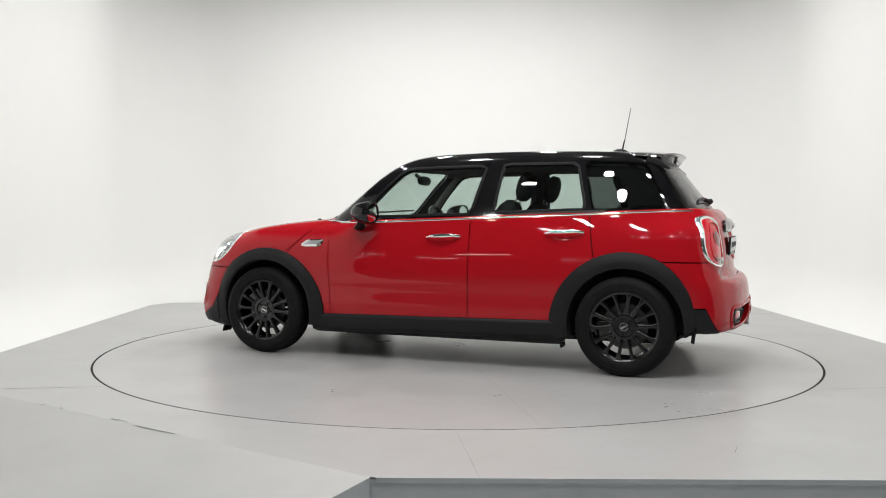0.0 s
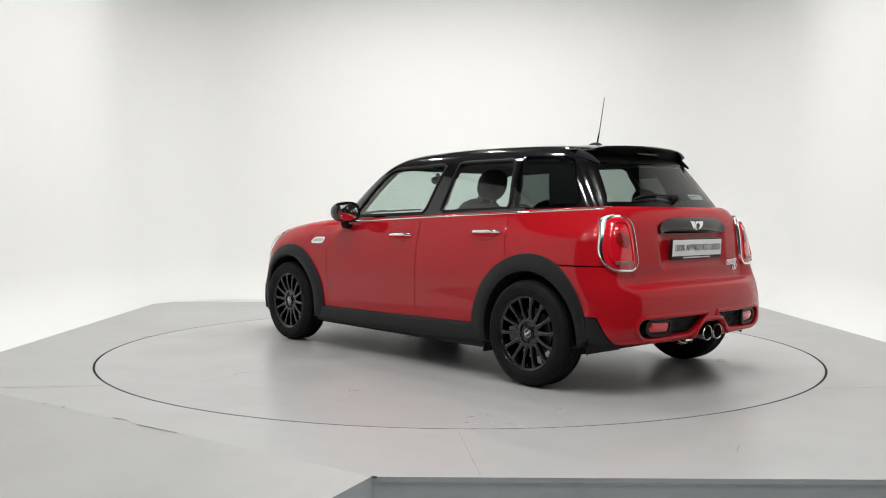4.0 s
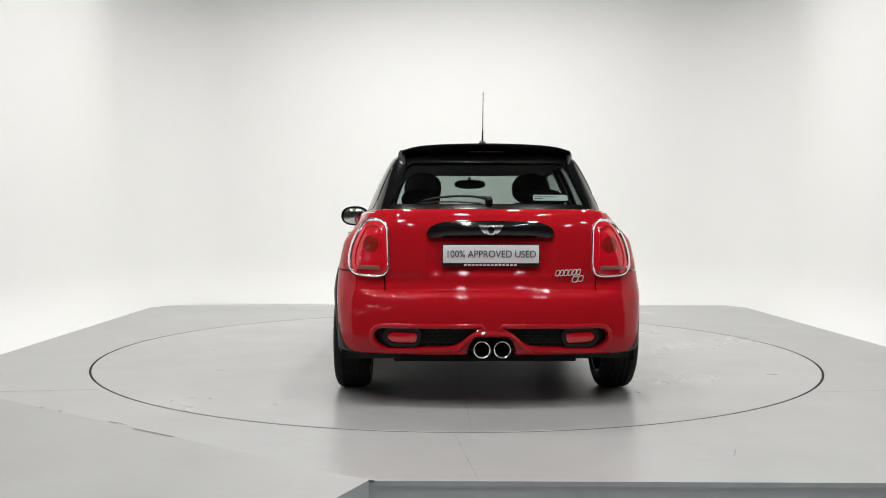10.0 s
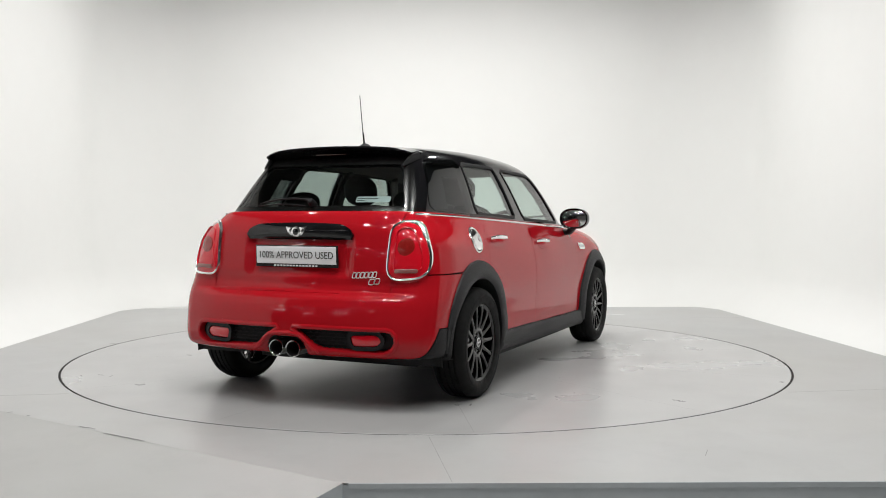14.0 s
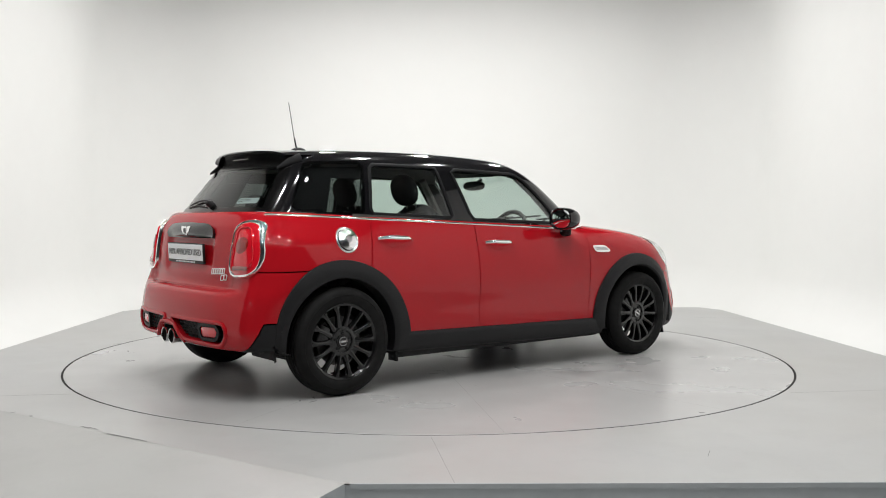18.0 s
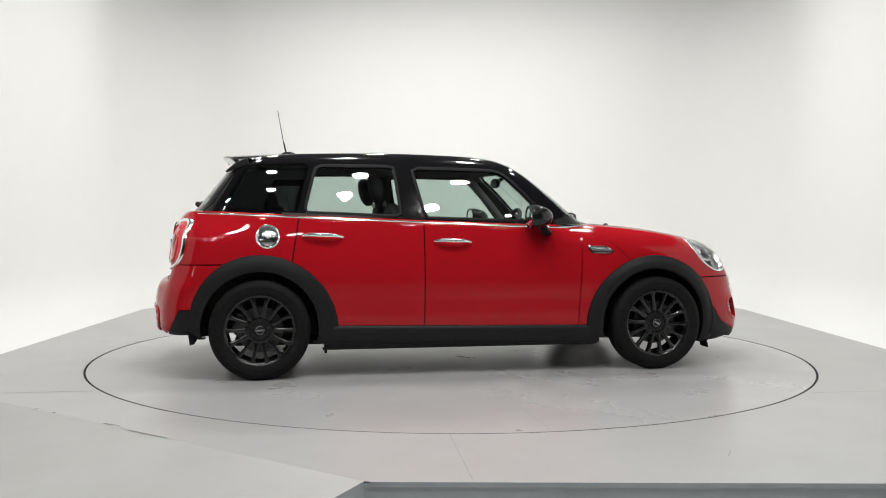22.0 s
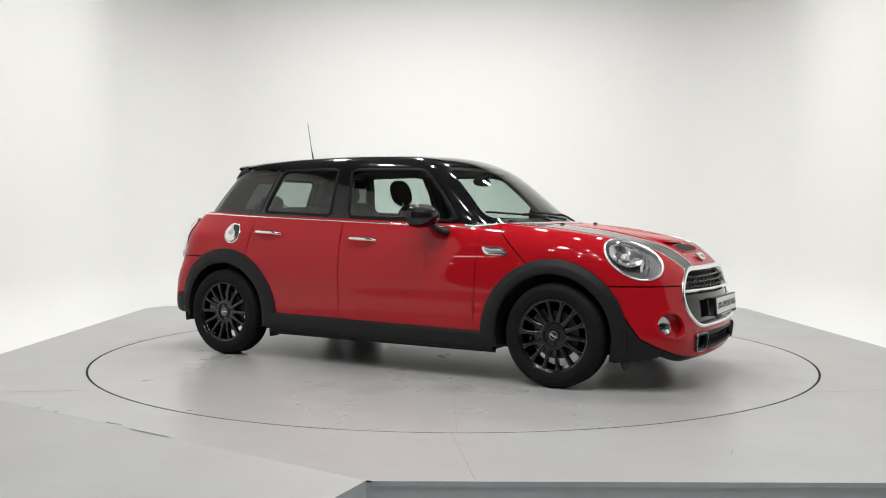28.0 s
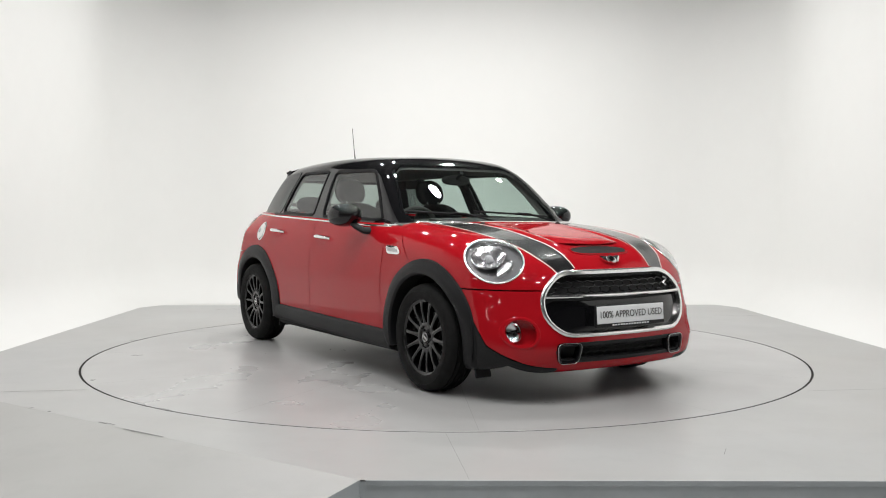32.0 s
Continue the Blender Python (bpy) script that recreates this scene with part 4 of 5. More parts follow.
# ---- wheels ----
def wheel():
    """One wheel about the y axis, its face towards -y; returns its tyre part with the rim under it."""
    turn = pose(0, 0, 0, 90, 0, 0)
    bm = bmesh.new()
    prof = [(0.214, -0.080), (0.217, -0.090), (0.228, -0.0955), (0.247, -0.0985), (0.270, -0.0965), (0.288, -0.089), (0.299, -0.076), (0.3045, -0.060)]
    for g in (-0.045, -0.015, 0.015, 0.045):
        prof += [(0.3065, g - 0.009), (0.3065, g - 0.004), (0.300, g - 0.003), (0.300, g + 0.003), (0.3065, g + 0.004), (0.3065, g + 0.009)]
    prof += [(0.3045, 0.060), (0.299, 0.076), (0.288, 0.089), (0.270, 0.0965), (0.247, 0.0985), (0.228, 0.0955), (0.217, 0.090), (0.214, 0.080)]
    lathe(bm, [(r, -h) for r, h in prof], 84, turn)
    # raised ring on the sidewall
    lathe(bm, [(0.262, 0.0975), (0.264, 0.0995), (0.266, 0.0975)], 84, turn)
    bmesh.ops.recalc_face_normals(bm, faces=bm.faces[:])
    tyre = bm
    bm = bmesh.new()
    lathe(bm, [(0.216, 0.087), (0.2195, 0.092), (0.2225, 0.090), (0.2215, 0.0855), (0.2165, 0.080), (0.205, 0.0765), (0.199, 0.070), (0.196, 0.030), (0.190, -0.05), (0.205, -0.088), (0.216, -0.090)][2:], 84, turn)
    lathe(bm, [(0.215, 0.086), (0.2190, 0.0915), (0.2225, 0.090)], 84, turn)
    # fourteen crowned spokes that run from the hub disc to the outer ring
    M = np.array(turn)
    for k in range(14):
        a = 2 * math.pi * k / 14
        c, s = math.cos(a), math.sin(a)
        rows = []
        for r, hw, z in ((0.060, 0.0165, 0.062), (0.080, 0.0165, 0.066), (0.095, 0.0150, 0.0685), (0.12, 0.0115, 0.0725), (0.15, 0.0110, 0.0755), (0.175, 0.0118, 0.0770), (0.190, 0.0150, 0.0770), (0.2035, 0.0235, 0.0755)):
            rows.append([(r * c - q * hw * s, r * s + q * hw * c, z - d) for q, d in ((-0.85, 0.034), (-1, 0.012), (-0.92, 0.005), (-0.55, 0.0012), (0, 0.0), (0.55, 0.0012), (0.92, 0.005), (1, 0.012), (0.85, 0.034))])
        add_grid(bm, np.array(rows) @ M[:3, :3].T, close_v=True)
    lathe(bm, [(0.001, 0.052), (0.028, 0.052), (0.031, 0.062), (0.036, 0.062), (0.038, 0.056), (0.060, 0.056), (0.064, 0.064), (0.080, 0.0655), (0.086, 0.062), (0.088, 0.03)], 56, turn)
    bmesh.ops.recalc_face_normals(bm, faces=bm.faces[:])
    return tyre, bm


def wheels():
    tyre, rim = wheel()
    turn = pose(0, 0, 0, 90, 0, 0)
    thing = part("wheel", tyre, RUBBER, car, "black alloy wheel with rubber tyre")
    part("rim", rim, RIM, thing, "gloss black multi-spoke alloy rim")
    bm = bmesh.new()
    lathe(bm, [(0.001, 0.030), (0.075, 0.030), (0.080, 0.020), (0.140, 0.020), (0.140, 0.008), (0.08, 0.008)], 48, turn)
    part("brake_disc", bm, BRAKE, thing, "bare steel brake disc")
    bm = bmesh.new()
    box(bm, (0.085, -0.055, -0.02), (0.165, 0.055, 0.055), 0.012, Matrix(turn) @ Matrix.Rotation(radians(160), 4, "Z"))
    part("brake_caliper", bm, RIM, thing)
    bm = bmesh.new()
    lathe(bm, [(0.001, 0.068), (0.024, 0.068), (0.0285, 0.064), (0.029, 0.052)], 32, turn)
    part("hub_cap", bm, RIM, thing)
    bm = bmesh.new()
    lathe(bm, [(0.0225, 0.0675), (0.0235, 0.0692), (0.0255, 0.0692), (0.0265, 0.0665)], 32, turn)
    box(bm, (-0.019, -0.0700, -0.0055), (0.019, -0.0678, 0.0055), 0.0008)
    part("hub_badge", bm, SATIN, thing, "silver hub emblem")
    for k in range(5):
        bm = bmesh.new()
        a = 2 * math.pi * (k + 0.25) / 5
        m = turn @ Matrix.Translation((0.049 * math.cos(a), 0.049 * math.sin(a), 0))
        lathe(bm, [(0.001, 0.0640), (0.0075, 0.0640), (0.0095, 0.061), (0.0095, 0.05)], 6, m)
        part("wheel_bolt", bm, PLASTIC, thing)
    thing.matrix_basis = pose(-HUB_X, -0.753, HUB_Z)
    for x, s in ((HUB_X, -1), (HUB_X, 1), (-HUB_X, 1)):
        copy_thing(thing, pose(x, s * 0.753, HUB_Z, 0, 0, 0 if s < 0 else 180) @ pose(0, 0, 0, 0, 23 * x, 0))


wheels()


# ---- lamps ----
def tail_lamps():
    for s in (1, -1):
        o = rounded([(s * y, z) for y, z in ((0.545, 0.958), (0.650, 0.972), (0.728, 0.840), (0.736, 0.688), (0.534, 0.680))], [0.07, 0.095, 0.16, 0.09, 0.075], 8) * (-1, 1)
        ob = part("tail_lamp", pad(body_f, REAR, o, 0.010, 0.016, 0.02, 8, 2.4, 0), LENS, car, "red tail lamp in a chrome ring")
        part("lamp_ring", band(body_f, REAR, o, -0.006, 0.015, 0.019, 0.012, 2.4, 0, 1), CHROME, ob, "chrome surround")
        part("lamp_bulb", pad(body_f, REAR, oval(0.040, 0.044, 2, 0, (-s * 0.622, 0.842)), 0.0262, 0.004, 0.004, 4, 2.4, 0), LENS_DARK, ob, "dark round bulb chamber")
        part("reversing_lens", pad(body_f, REAR, rounded([(-s * 0.575, 0.730), (-s * 0.690, 0.730), (-s * 0.690, 0.710), (-s * 0.575, 0.710)], 0.008), 0.0245, 0.002, 0.01, 3, 2.4, 0), LENS_GREY, ob, "smoked reversing lens")
        part("lamp_rim", band(body_f, REAR, grow(o, -0.030), -0.003, 0.003, 0.0250, 0.002, 2.4, 0, 1), LENS, ob)


tail_lamps()


def head_lamps():
    for s in (1, -1):
        pl = LAMP_PL[s]
        ob = part("headlamp", band(body_f, pl, LAMP_O, -0.004, 0.007, 0.007, 0.03, 0.5, 0.5, 1), BRIGHT, car, "round headlamp with chrome ring and clear lens")
        part("lamp_bowl", pad(body_f, pl, grow(LAMP_O, 0.004), -0.020, -0.045, 0.0, 9), BEZEL, ob, "dark grey lamp bezel")
        c = (s * 0.050, 0.008)
        part("lamp_reflector", pad(body_f, pl, oval(0.096, 0.096, 2, 0, c), -0.026, -0.035, -0.012, 8), REFLECTOR, ob, "faceted chrome reflector")
        part("reflector_ring", loop_tube(body_f, pl, oval(0.098, 0.098, 2, 0, c), 0.004, -0.022), CHROME, ob)
        part("lamp_bulb", pad(body_f, pl, oval(0.028, 0.028, 2, 0, c), -0.045, 0.022, 0.01, 5), BULB, ob, "clear bulb cover")
        part("indicator_reflector", pad(body_f, pl, oval(0.030, 0.074, 2, 8, (-s * 0.078, -0.004)), -0.045, -0.010, -0.012, 6), REFLECTOR, ob)
        lens = part("lamp_lens", pad(body_f, pl, LAMP_O, 0.000, 0.020, 0.004, 9), CLEAR, ob, "clear lens")
        lens.visible_shadow = False
        # fog lamp in its round pocket
        f = FOG[s]
        ob = part("fog_lamp", pad(body_f, FRONT, grow(f, 0.006), -0.030, -0.02, -0.028, 6, 2.5, 0), RED, car, "round fog lamp in a red pocket")
        c = (s * 0.668, 0.388)
        part("pocket_rim", band(body_f, FRONT, f, -0.006, 0.012, 0.004, 0.02, 2.5, 0, 1), RED, ob)
        part("lamp_reflector", pad(body_f, FRONT, oval(0.031, 0.050, 2, 0, c), -0.024, -0.02, 0.0, 6, 2.5, 0), REFLECTOR, ob)
        part("lamp_ring", loop_tube(body_f, FRONT, oval(0.032, 0.051, 2, 0, c), 0.0018, -0.020, 8, 2.5, 0), CHROME, ob)
        part("lamp_bar", pad(body_f, FRONT, oval(0.028, 0.005, 4, 0, c), -0.020, 0.002, 0.01, 3, 2.5, 0), GLOSS, ob)
        g = part("lamp_lens", pad(body_f, FRONT, oval(0.031, 0.050, 2, 0, c), -0.020, 0.010, 0.0, 6, 2.5, 0), CLEAR, ob)
        g.visible_shadow = False


head_lamps()


# ---- front end ----
def at(F, pl, y, z, d=0.0, reach=2.5):
    P = pl.cast(F, np.array([[y, z]], float), reach, 0)
    return P[0] + normal_at(F, P)[0] * d


def hex_mesh(F, pl, o, w, h, radius, depth, reach=2.5):
    """A honeycomb net of thin bars within an outline."""
    bm = bmesh.new()
    u0, v0 = o.min(0)
    u1, v1 = o.max(0)
    rows = int((v1 - v0) / (h * 0.75)) + 2
    for r in range(rows):
        zc = v0 + r * h * 0.75
        for k in range(int((u1 - u0) / w) + 2):
            yc = u0 + (k + 0.5 * (r % 2)) * w
            hexa = np.array([(yc + 0.5 * w * dx, zc + h * dy) for dx, dy in ((-1, -0.25), (-1, 0.25), (0, 0.5), (1, 0.25), (1, -0.25), (0, -0.5))])
            if inside(o, hexa[:, 0], hexa[:, 1]).sum() < 4:
                continue
            P = pl.cast(F, hexa, reach, 0)
            P = P + normal_at(F, P) * depth
            tube(bm, P, radius, 5, closed=True, up=pl.n)
    return bm


def front_end():
    g = part("grille", band(body_f, FRONT, GRILLE, -0.014, 0.010, 0.012, 0.03, 2.5, 0, 1), BRIGHT, car, "rounded hexagonal grille with chrome surround")
    part("grille_back", pad(body_f, FRONT, grow(GRILLE, 0.006), -0.055, 0.0, -0.05, 8, 2.5, 0), DARK, g)
    upper = rounded([(-0.46, 0.672), (0.46, 0.672), (0.50, 0.60), (0.49, 0.578), (-0.49, 0.578), (-0.50, 0.60)], 0.03)
    part("grille_mesh", hex_mesh(body_f, FRONT, upper, 0.070, 0.040, 0.0036, -0.022), GLOSS, g, "black honeycomb mesh")
    bm = bmesh.new()
    ys = np.linspace(-0.500, 0.500, 34)
    P = FRONT.cast(body_f, np.stack([ys, np.full(34, 0.568)], -1), 2.5, 0)
    tube(bm, P + normal_at(body_f, P) * 0.002, 0.0095, 8, up=(1, 0, 0))
    part("grille_bar", bm, CHROME, g, "chrome cross bar")
    low = rounded([(-0.498, 0.548), (0.498, 0.548), (0.502, 0.455), (0.41, 0.378), (-0.41, 0.378), (-0.502, 0.455)], [0.02, 0.02, 0.09, 0.09, 0.09, 0.09])
    part("bumper_bar", pad(body_f, FRONT, low, -0.018, 0.012, 0.03, 7, 2.5, 0), GLOSS, g, "black lower grille panel")
    # a slim letter shape in the mesh
    bm = bmesh.new()
    t = np.linspace(0, 1, 14)
    yz = np.stack([0.385 + 0.020 * np.sin(t * 2 * math.pi), 0.648 - 0.046 * t + 0.0 * t], -1)
    P = FRONT.cast(body_f, yz, 2.5, 0)
    tube(bm, P + np.array((-0.008, 0, 0)), 0.0045, 6)
    part("grille_emblem", bm, SATIN, g, "small silver emblem")
    i = part("lower_intake", band(body_f, FRONT, INTAKE, -0.010, 0.010, 0.004, 0.03, 2.5, 0, 1), PLASTIC, car, "black lower air intake with side ducts")
    part("intake_back", pad(body_f, FRONT, grow(INTAKE, 0.006), -0.06, 0, -0.055, 6, 2.5, 0), DARK, i)
    part("intake_mesh", hex_mesh(body_f, FRONT, rounded([(-0.33, 0.312), (0.33, 0.312), (0.33, 0.228), (-0.33, 0.228)], 0.01), 0.060, 0.034, 0.0035, -0.025), PLASTIC, i, "black honeycomb mesh")
    for s in (1, -1):
        d = rounded([(s * 0.325, 0.322), (s * 0.462, 0.322), (s * 0.452, 0.226), (s * 0.342, 0.226)], 0.026)
        ob = part("brake_duct", band(body_f, FRONT, d, -0.009, 0.007, 0.014, 0.03, 2.5, 0, 1), GLOSS, i, "black brake duct frame")
        part("duct_trim", loop_tube(body_f, FRONT, grow(d, 0.004), 0.0015, 0.015, 6, 2.5, 0), SATIN, i)
    # number plate
    plate("front_number_plate", (2.076, 0.0, 0.464), 4)
    bm = bmesh.new()
    box(bm, (1.99, -0.252, 0.408), (2.069, 0.252, 0.516), 0.006)
    part("plate_mount", bm, GLOSS, car)


def plate(name, c, tilt, back=False):
    m = pose(*c, 90 + (tilt if back else -tilt), 0, -90 if back else 90)
    bm = bmesh.new()
    box(bm, (-0.257, -0.060, -0.008), (0.257, 0.057, 0.006), 0.003)
    holder = part(name, bm, PLASTIC, car, "white show plate in a black holder", m=m)
    bm = bmesh.new()
    box(bm, (-0.250, -0.042, 0.0), (0.250, 0.051, 0.0085), 0.002)
    part("plate_sheet", bm, PLATE, holder, "white printed plate")
    words("plate_words", "100% APPROVED USED", 0.052, pose(0, 0.004, 0.0102), INK, holder, width=0.46)
    bm = bmesh.new()
    for k in range(14):
        box(bm, (-0.14 + k * 0.02, -0.0555, 0.0055), (-0.14 + k * 0.02 + 0.014, -0.0475, 0.0066))
    part("web_line", bm, PLATE, holder, "thin white bars of small print")


front_end()


def emblem(name, F, pl, y, z, size, reach):
    """A winged round badge as plain shapes."""
    ob = part(name, pad(F, pl, oval(size, size * 0.9, 2, 0, (y, z)), 0.008, 0.003, 0.01, 4, reach, 0), CHROME, car, "chrome winged emblem")
    for d in (1, -1):
        o = rounded([(y + d * size * 0.7, z + size * 0.85), (y + d * size * 2.5, z + size * 0.95), (y + d * size * 1.9, z - size * 0.05), (y + d * size * 1.0, z - size * 0.75)], size * 0.2)
        part("emblem_wing", pad(F, pl, o, 0.006, 0.002, 0.01, 4, reach, 0), CHROME, ob)
    part("emblem_face", pad(F, pl, oval(size * 0.60, size * 0.50, 2, 0, (y, z)), 0.0118, 0.001, 0.004, 3, reach, 0), GLOSS, ob)


HOODPL = Plane2((1.926, 0, 0.752), (0, 1, 0), (-0.72, 0, 0.69))
emblem("front_emblem", body_f, HOODPL, 0.0, 0.0, 0.030, 0.5)
emblem("rear_emblem", lambda x, y, z: body_f(x + 0.022, y, z), REAR, 0.0, 0.922, 0.027, 2.4)


# ---- bonnet ----
def bonnet():
    hood = body["hood"]
    for s in (1, -1):
        n = 30
        xs = np.linspace(0.92, 1.938, n)
        inner = np.interp(xs, [0.9, 1.3, 1.67, 1.87, 1.94], [0.345, 0.342, 0.338, 0.300, 0.285])
        wide = np.interp(xs, [0.9, 1.45, 1.67, 1.84, 1.93], [0.205, 0.200, 0.176, 0.145, 0.102])
        for a, b, mt, nm, lab, up in ((0.0, 1.0, STRIPE, "stripe", "black bonnet stripe", 0.0022), (-0.085, -0.030, WHITE_TRIM, "pinstripe", "white pinstripe", 0.0022), (1.030, 1.085, WHITE_TRIM, "pinstripe", "white pinstripe", 0.0022)):
            f = np.linspace(a, b, 5)
            uv = np.stack([np.repeat(xs[:, None], 5, 1), s * (inner[:, None] + wide[:, None] * f[None])], -1)
            P = TOP.cast(body_f, uv, 1.5, 0.0)
            P = P + normal_at(body_f, P) * up
            bm = bmesh.new()
            add_grid(bm, P, flip=s < 0)
            part(nm, bm, mt, hood, lab)
        bm = bmesh.new()
        p = TOP.cast(body_f, np.array([[1.12, s * 0.30]]), 1.5, 0)[0]
        lathe(bm, [(0.001, 0.012), (0.012, 0.010), (0.018, 0.0)], 16, pose(*p))
        part("washer_nozzle", bm, PLASTIC, hood)
    # air scoop: a raised lip, its shaded mouth painted as a flat black patch
    ys = np.linspace(-0.23, 0.23, 31)
    edge = np.clip((1 - (np.abs(ys) / 0.23) ** 4), 0, 1)
    rows = []
    for x, h in ((1.46, 0.0), (1.57, 0.006), (1.68, 0.015), (1.762, 0.022), (1.785, 0.022), (1.792, 0.016), (1.785, 0.010), (1.74, 0.008)):
        uv = np.stack([np.full(31, x) - 0.06 * (ys / 0.23) ** 2, ys], -1)
        P = TOP.cast(body_f, uv, 1.5, 0.0)
        P[:, 2] += h * edge + 0.0005
        rows.append(P)
    bm = bmesh.new()
    add_grid(bm, np.array(rows), flip=True)
    scoop = part("bonnet_scoop", bm, RED, hood, "raised red air scoop")
    o = oval(0.036, 0.200, 2.6, 0, (1.824, 0))
    part("scoop_mouth_shade", pad(body_f, TOP, o, 0.0028, 0.0, 0.002, 5, 1.5, 0), GAPMAT, scoop, "dark scoop opening")
    bm = loop_tube(body_f, TOP, oval(0.044, 0.212, 2.6, 0, (1.822, 0)), 0.0055, 0.001, 6, 1.5, 0)
    part("scoop_rim", bm, RED, scoop)
    # black cowl below the windscreen
    ys = np.linspace(-0.70, 0.70, 30)
    rows = []
    for k, (d, h) in enumerate(((-0.10, 0.016), (-0.02, 0.010), (0.035, 0.002), (0.045, -0.02))):
        x = 0.955 - 0.36 * ys**2 + d
        z = np.array([float(hood_z(v)) for v in x]) - 0.045 * ys**2 + h - 0.02 * (np.abs(ys) / 0.7) ** 6
        rows.append(np.stack([x, ys, z], -1))
    bm = bmesh.new()
    add_grid(bm, np.array(rows), flip=True)
    part("cowl_panel", bm, PLASTIC, car, "black plastic cowl below the windscreen")
    for y0, y1 in ((0.42, -0.20), (-0.12, -0.62)):
        bm = bmesh.new()
        yy = np.linspace(y0, y1, 14)
        zz = np.linspace(0.985, 1.015, 14)
        P = FRONT.cast(green_f, np.stack([yy, zz], -1), 2.2, 0)
        tube(bm, P + normal_at(green_f, P) * 0.014, 0.007, 6)
        a = P[0] + np.array((0.05, 0.02, -0.02))
        tube(bm, [a, P[4] + normal_at(green_f, P)[4] * 0.022, P[6] + normal_at(green_f, P)[6] * 0.02], 0.007, 6)
        part("front_wiper", bm, PLASTIC, car, "black windscreen wiper")


bonnet()


# ---- flanks ----
def flanks():
    for s in (1, -1):
        sd = "left" if s > 0 else "right"
        for door, x0, x1, z in (("front_door", -0.204, 0.030, 0.842), ("rear_door", -1.024, -0.778, 0.874)):
            xs = np.linspace(x0, x1, 18)
            P = side_cast(body_f, s, np.stack([xs, np.full(18, z) - 0.004 * np.linspace(-1, 1, 18)], -1))
            N = normal_at(body_f, P)
            f = np.linspace(0, 1, 18)
            lift = 0.008 + 0.030 * np.clip(np.sin(f * math.pi) * 1.6, 0, 1)
            bm = bmesh.new()
            tube(bm, P + N * lift[:, None], 0.0085 + 0.0045 * np.sin(f * math.pi), 10, up=N, flat=0.75)
            part("door_handle", bm, CHROME, body[door + " " + sd], "chrome grip handle")
            c = ((x0 + x1) / 2 + 0.0, z - 0.006)
            o = so(s, oval(0.075, 0.040, 2.0, 0, c))
            part("handle_cup", band(body_f, SIDE[s], o, -0.010, 0.004, 0.0015, 0.004, 1.3, 0, 1), RED, body[door + " " + sd])
            part("handle_cup", pad(body_f, SIDE[s], grow(o, -0.009), 0.0008, 0.0, 0.002, 4, 1.3, 0), RED, body[door + " " + sd])
        # side scuttle badge
        o = so(s, rounded([(0.800, 0.814), (0.940, 0.812), (0.988, 0.775), (0.965, 0.763), (0.830, 0.765)], [0.02, 0.025, 0.012, 0.015, 0.03]))
        f = body["fender " + sd]
        part("side_badge", pad(body_f, SIDE[s], o, 0.006, 0.004, 0.01, 5, 1.3, 0), CHROME, f, "chrome side repeater trim")
        part("badge_inlay", pad(body_f, SIDE[s], grow(o, -0.013), 0.0096, 0.002, 0.004, 4, 1.3, 0), SATIN, f)
        # mirror
        stalk = bmesh.new()
        p = side_cast(body_f, s, np.array([[0.535, 0.900]]))[0]
        tube(stalk, [p - np.array((0, s * 0.02, 0)), p + np.array((-0.005, s * 0.035, 0.002)), (0.495, s * 0.845, 0.928), (0.475, s * 0.868, 0.960)], [0.040, 0.034, 0.030, 0.034], 14, flat=0.6, up=(0.2, 0, 1))
        mir = part("door_mirror", stalk, PLASTIC, car, "black wing mirror on a stalk")
        bm = bmesh.new()
        U, Vv = np.meshgrid(np.linspace(0, math.pi / 2, 12), np.linspace(0, 2 * math.pi, 36, endpoint=False), indexing="ij")
        c = np.array((0.408, s * 0.885, 1.000))
        def shape(rx, f):
            return np.stack([c[0] + rx * np.cos(U), c[1] + f * 0.108 * np.sin(U) * np.sign(np.cos(Vv)) * np.abs(np.cos(Vv)) ** 0.85, c[2] + f * 0.076 * np.sin(U) * np.sign(np.sin(Vv)) * np.abs(np.sin(Vv)) ** 0.85], -1)
        P = shape(0.134, 1.0)
        rim = P[-1:].copy()
        r2 = rim.copy()
        r2[..., 0] -= 0.022
        r2[..., 1] = c[1] + (r2[..., 1] - c[1]) * 0.97
        r2[..., 2] = c[2] + (r2[..., 2] - c[2]) * 0.97
        r3 = r2.copy()
        r3[..., 1] = c[1] + (r3[..., 1] - c[1]) * 0.90
        r3[..., 2] = c[2] + (r3[..., 2] - c[2]) * 0.90
        for q in (r2, r3):
            q[..., 0] -= s * 0.05 * (q[..., 1] - c[1])
        r4 = r3.copy()
        r4[..., 0] += 0.012
        add_grid(bm, np.concatenate([P, r2, r3, r4]), close_v=True)
        bmesh.ops.remove_doubles(bm, verts=bm.verts[:], dist=0.0004)
        bmesh.ops.recalc_face_normals(bm, faces=bm.faces[:])
        part("mirror_shell", bm, GLOSS, mir, "gloss black mirror shell")
        bm = bmesh.new()
        mid = r4[0].mean(0)
        dome = np.array([mid + (r4[0] - mid) * f + np.array((-0.004 - 0.016 * (1 - f * f), 0, 0)) for f in (1, 0.85, 0.7, 0.5, 0.3, 0.12, 0.02)])
        add_grid(bm, dome, close_v=True)
        bmesh.ops.recalc_face_normals(bm, faces=bm.faces[:])
        part("mirror_glass", bm, MIRRORMAT, mir, "mirror glass")
    # fuel cap on the right flank
    o = so(-1, oval(0.067, 0.067, 2, 0, (-1.235, 0.874)))
    f = body["quarter right"]
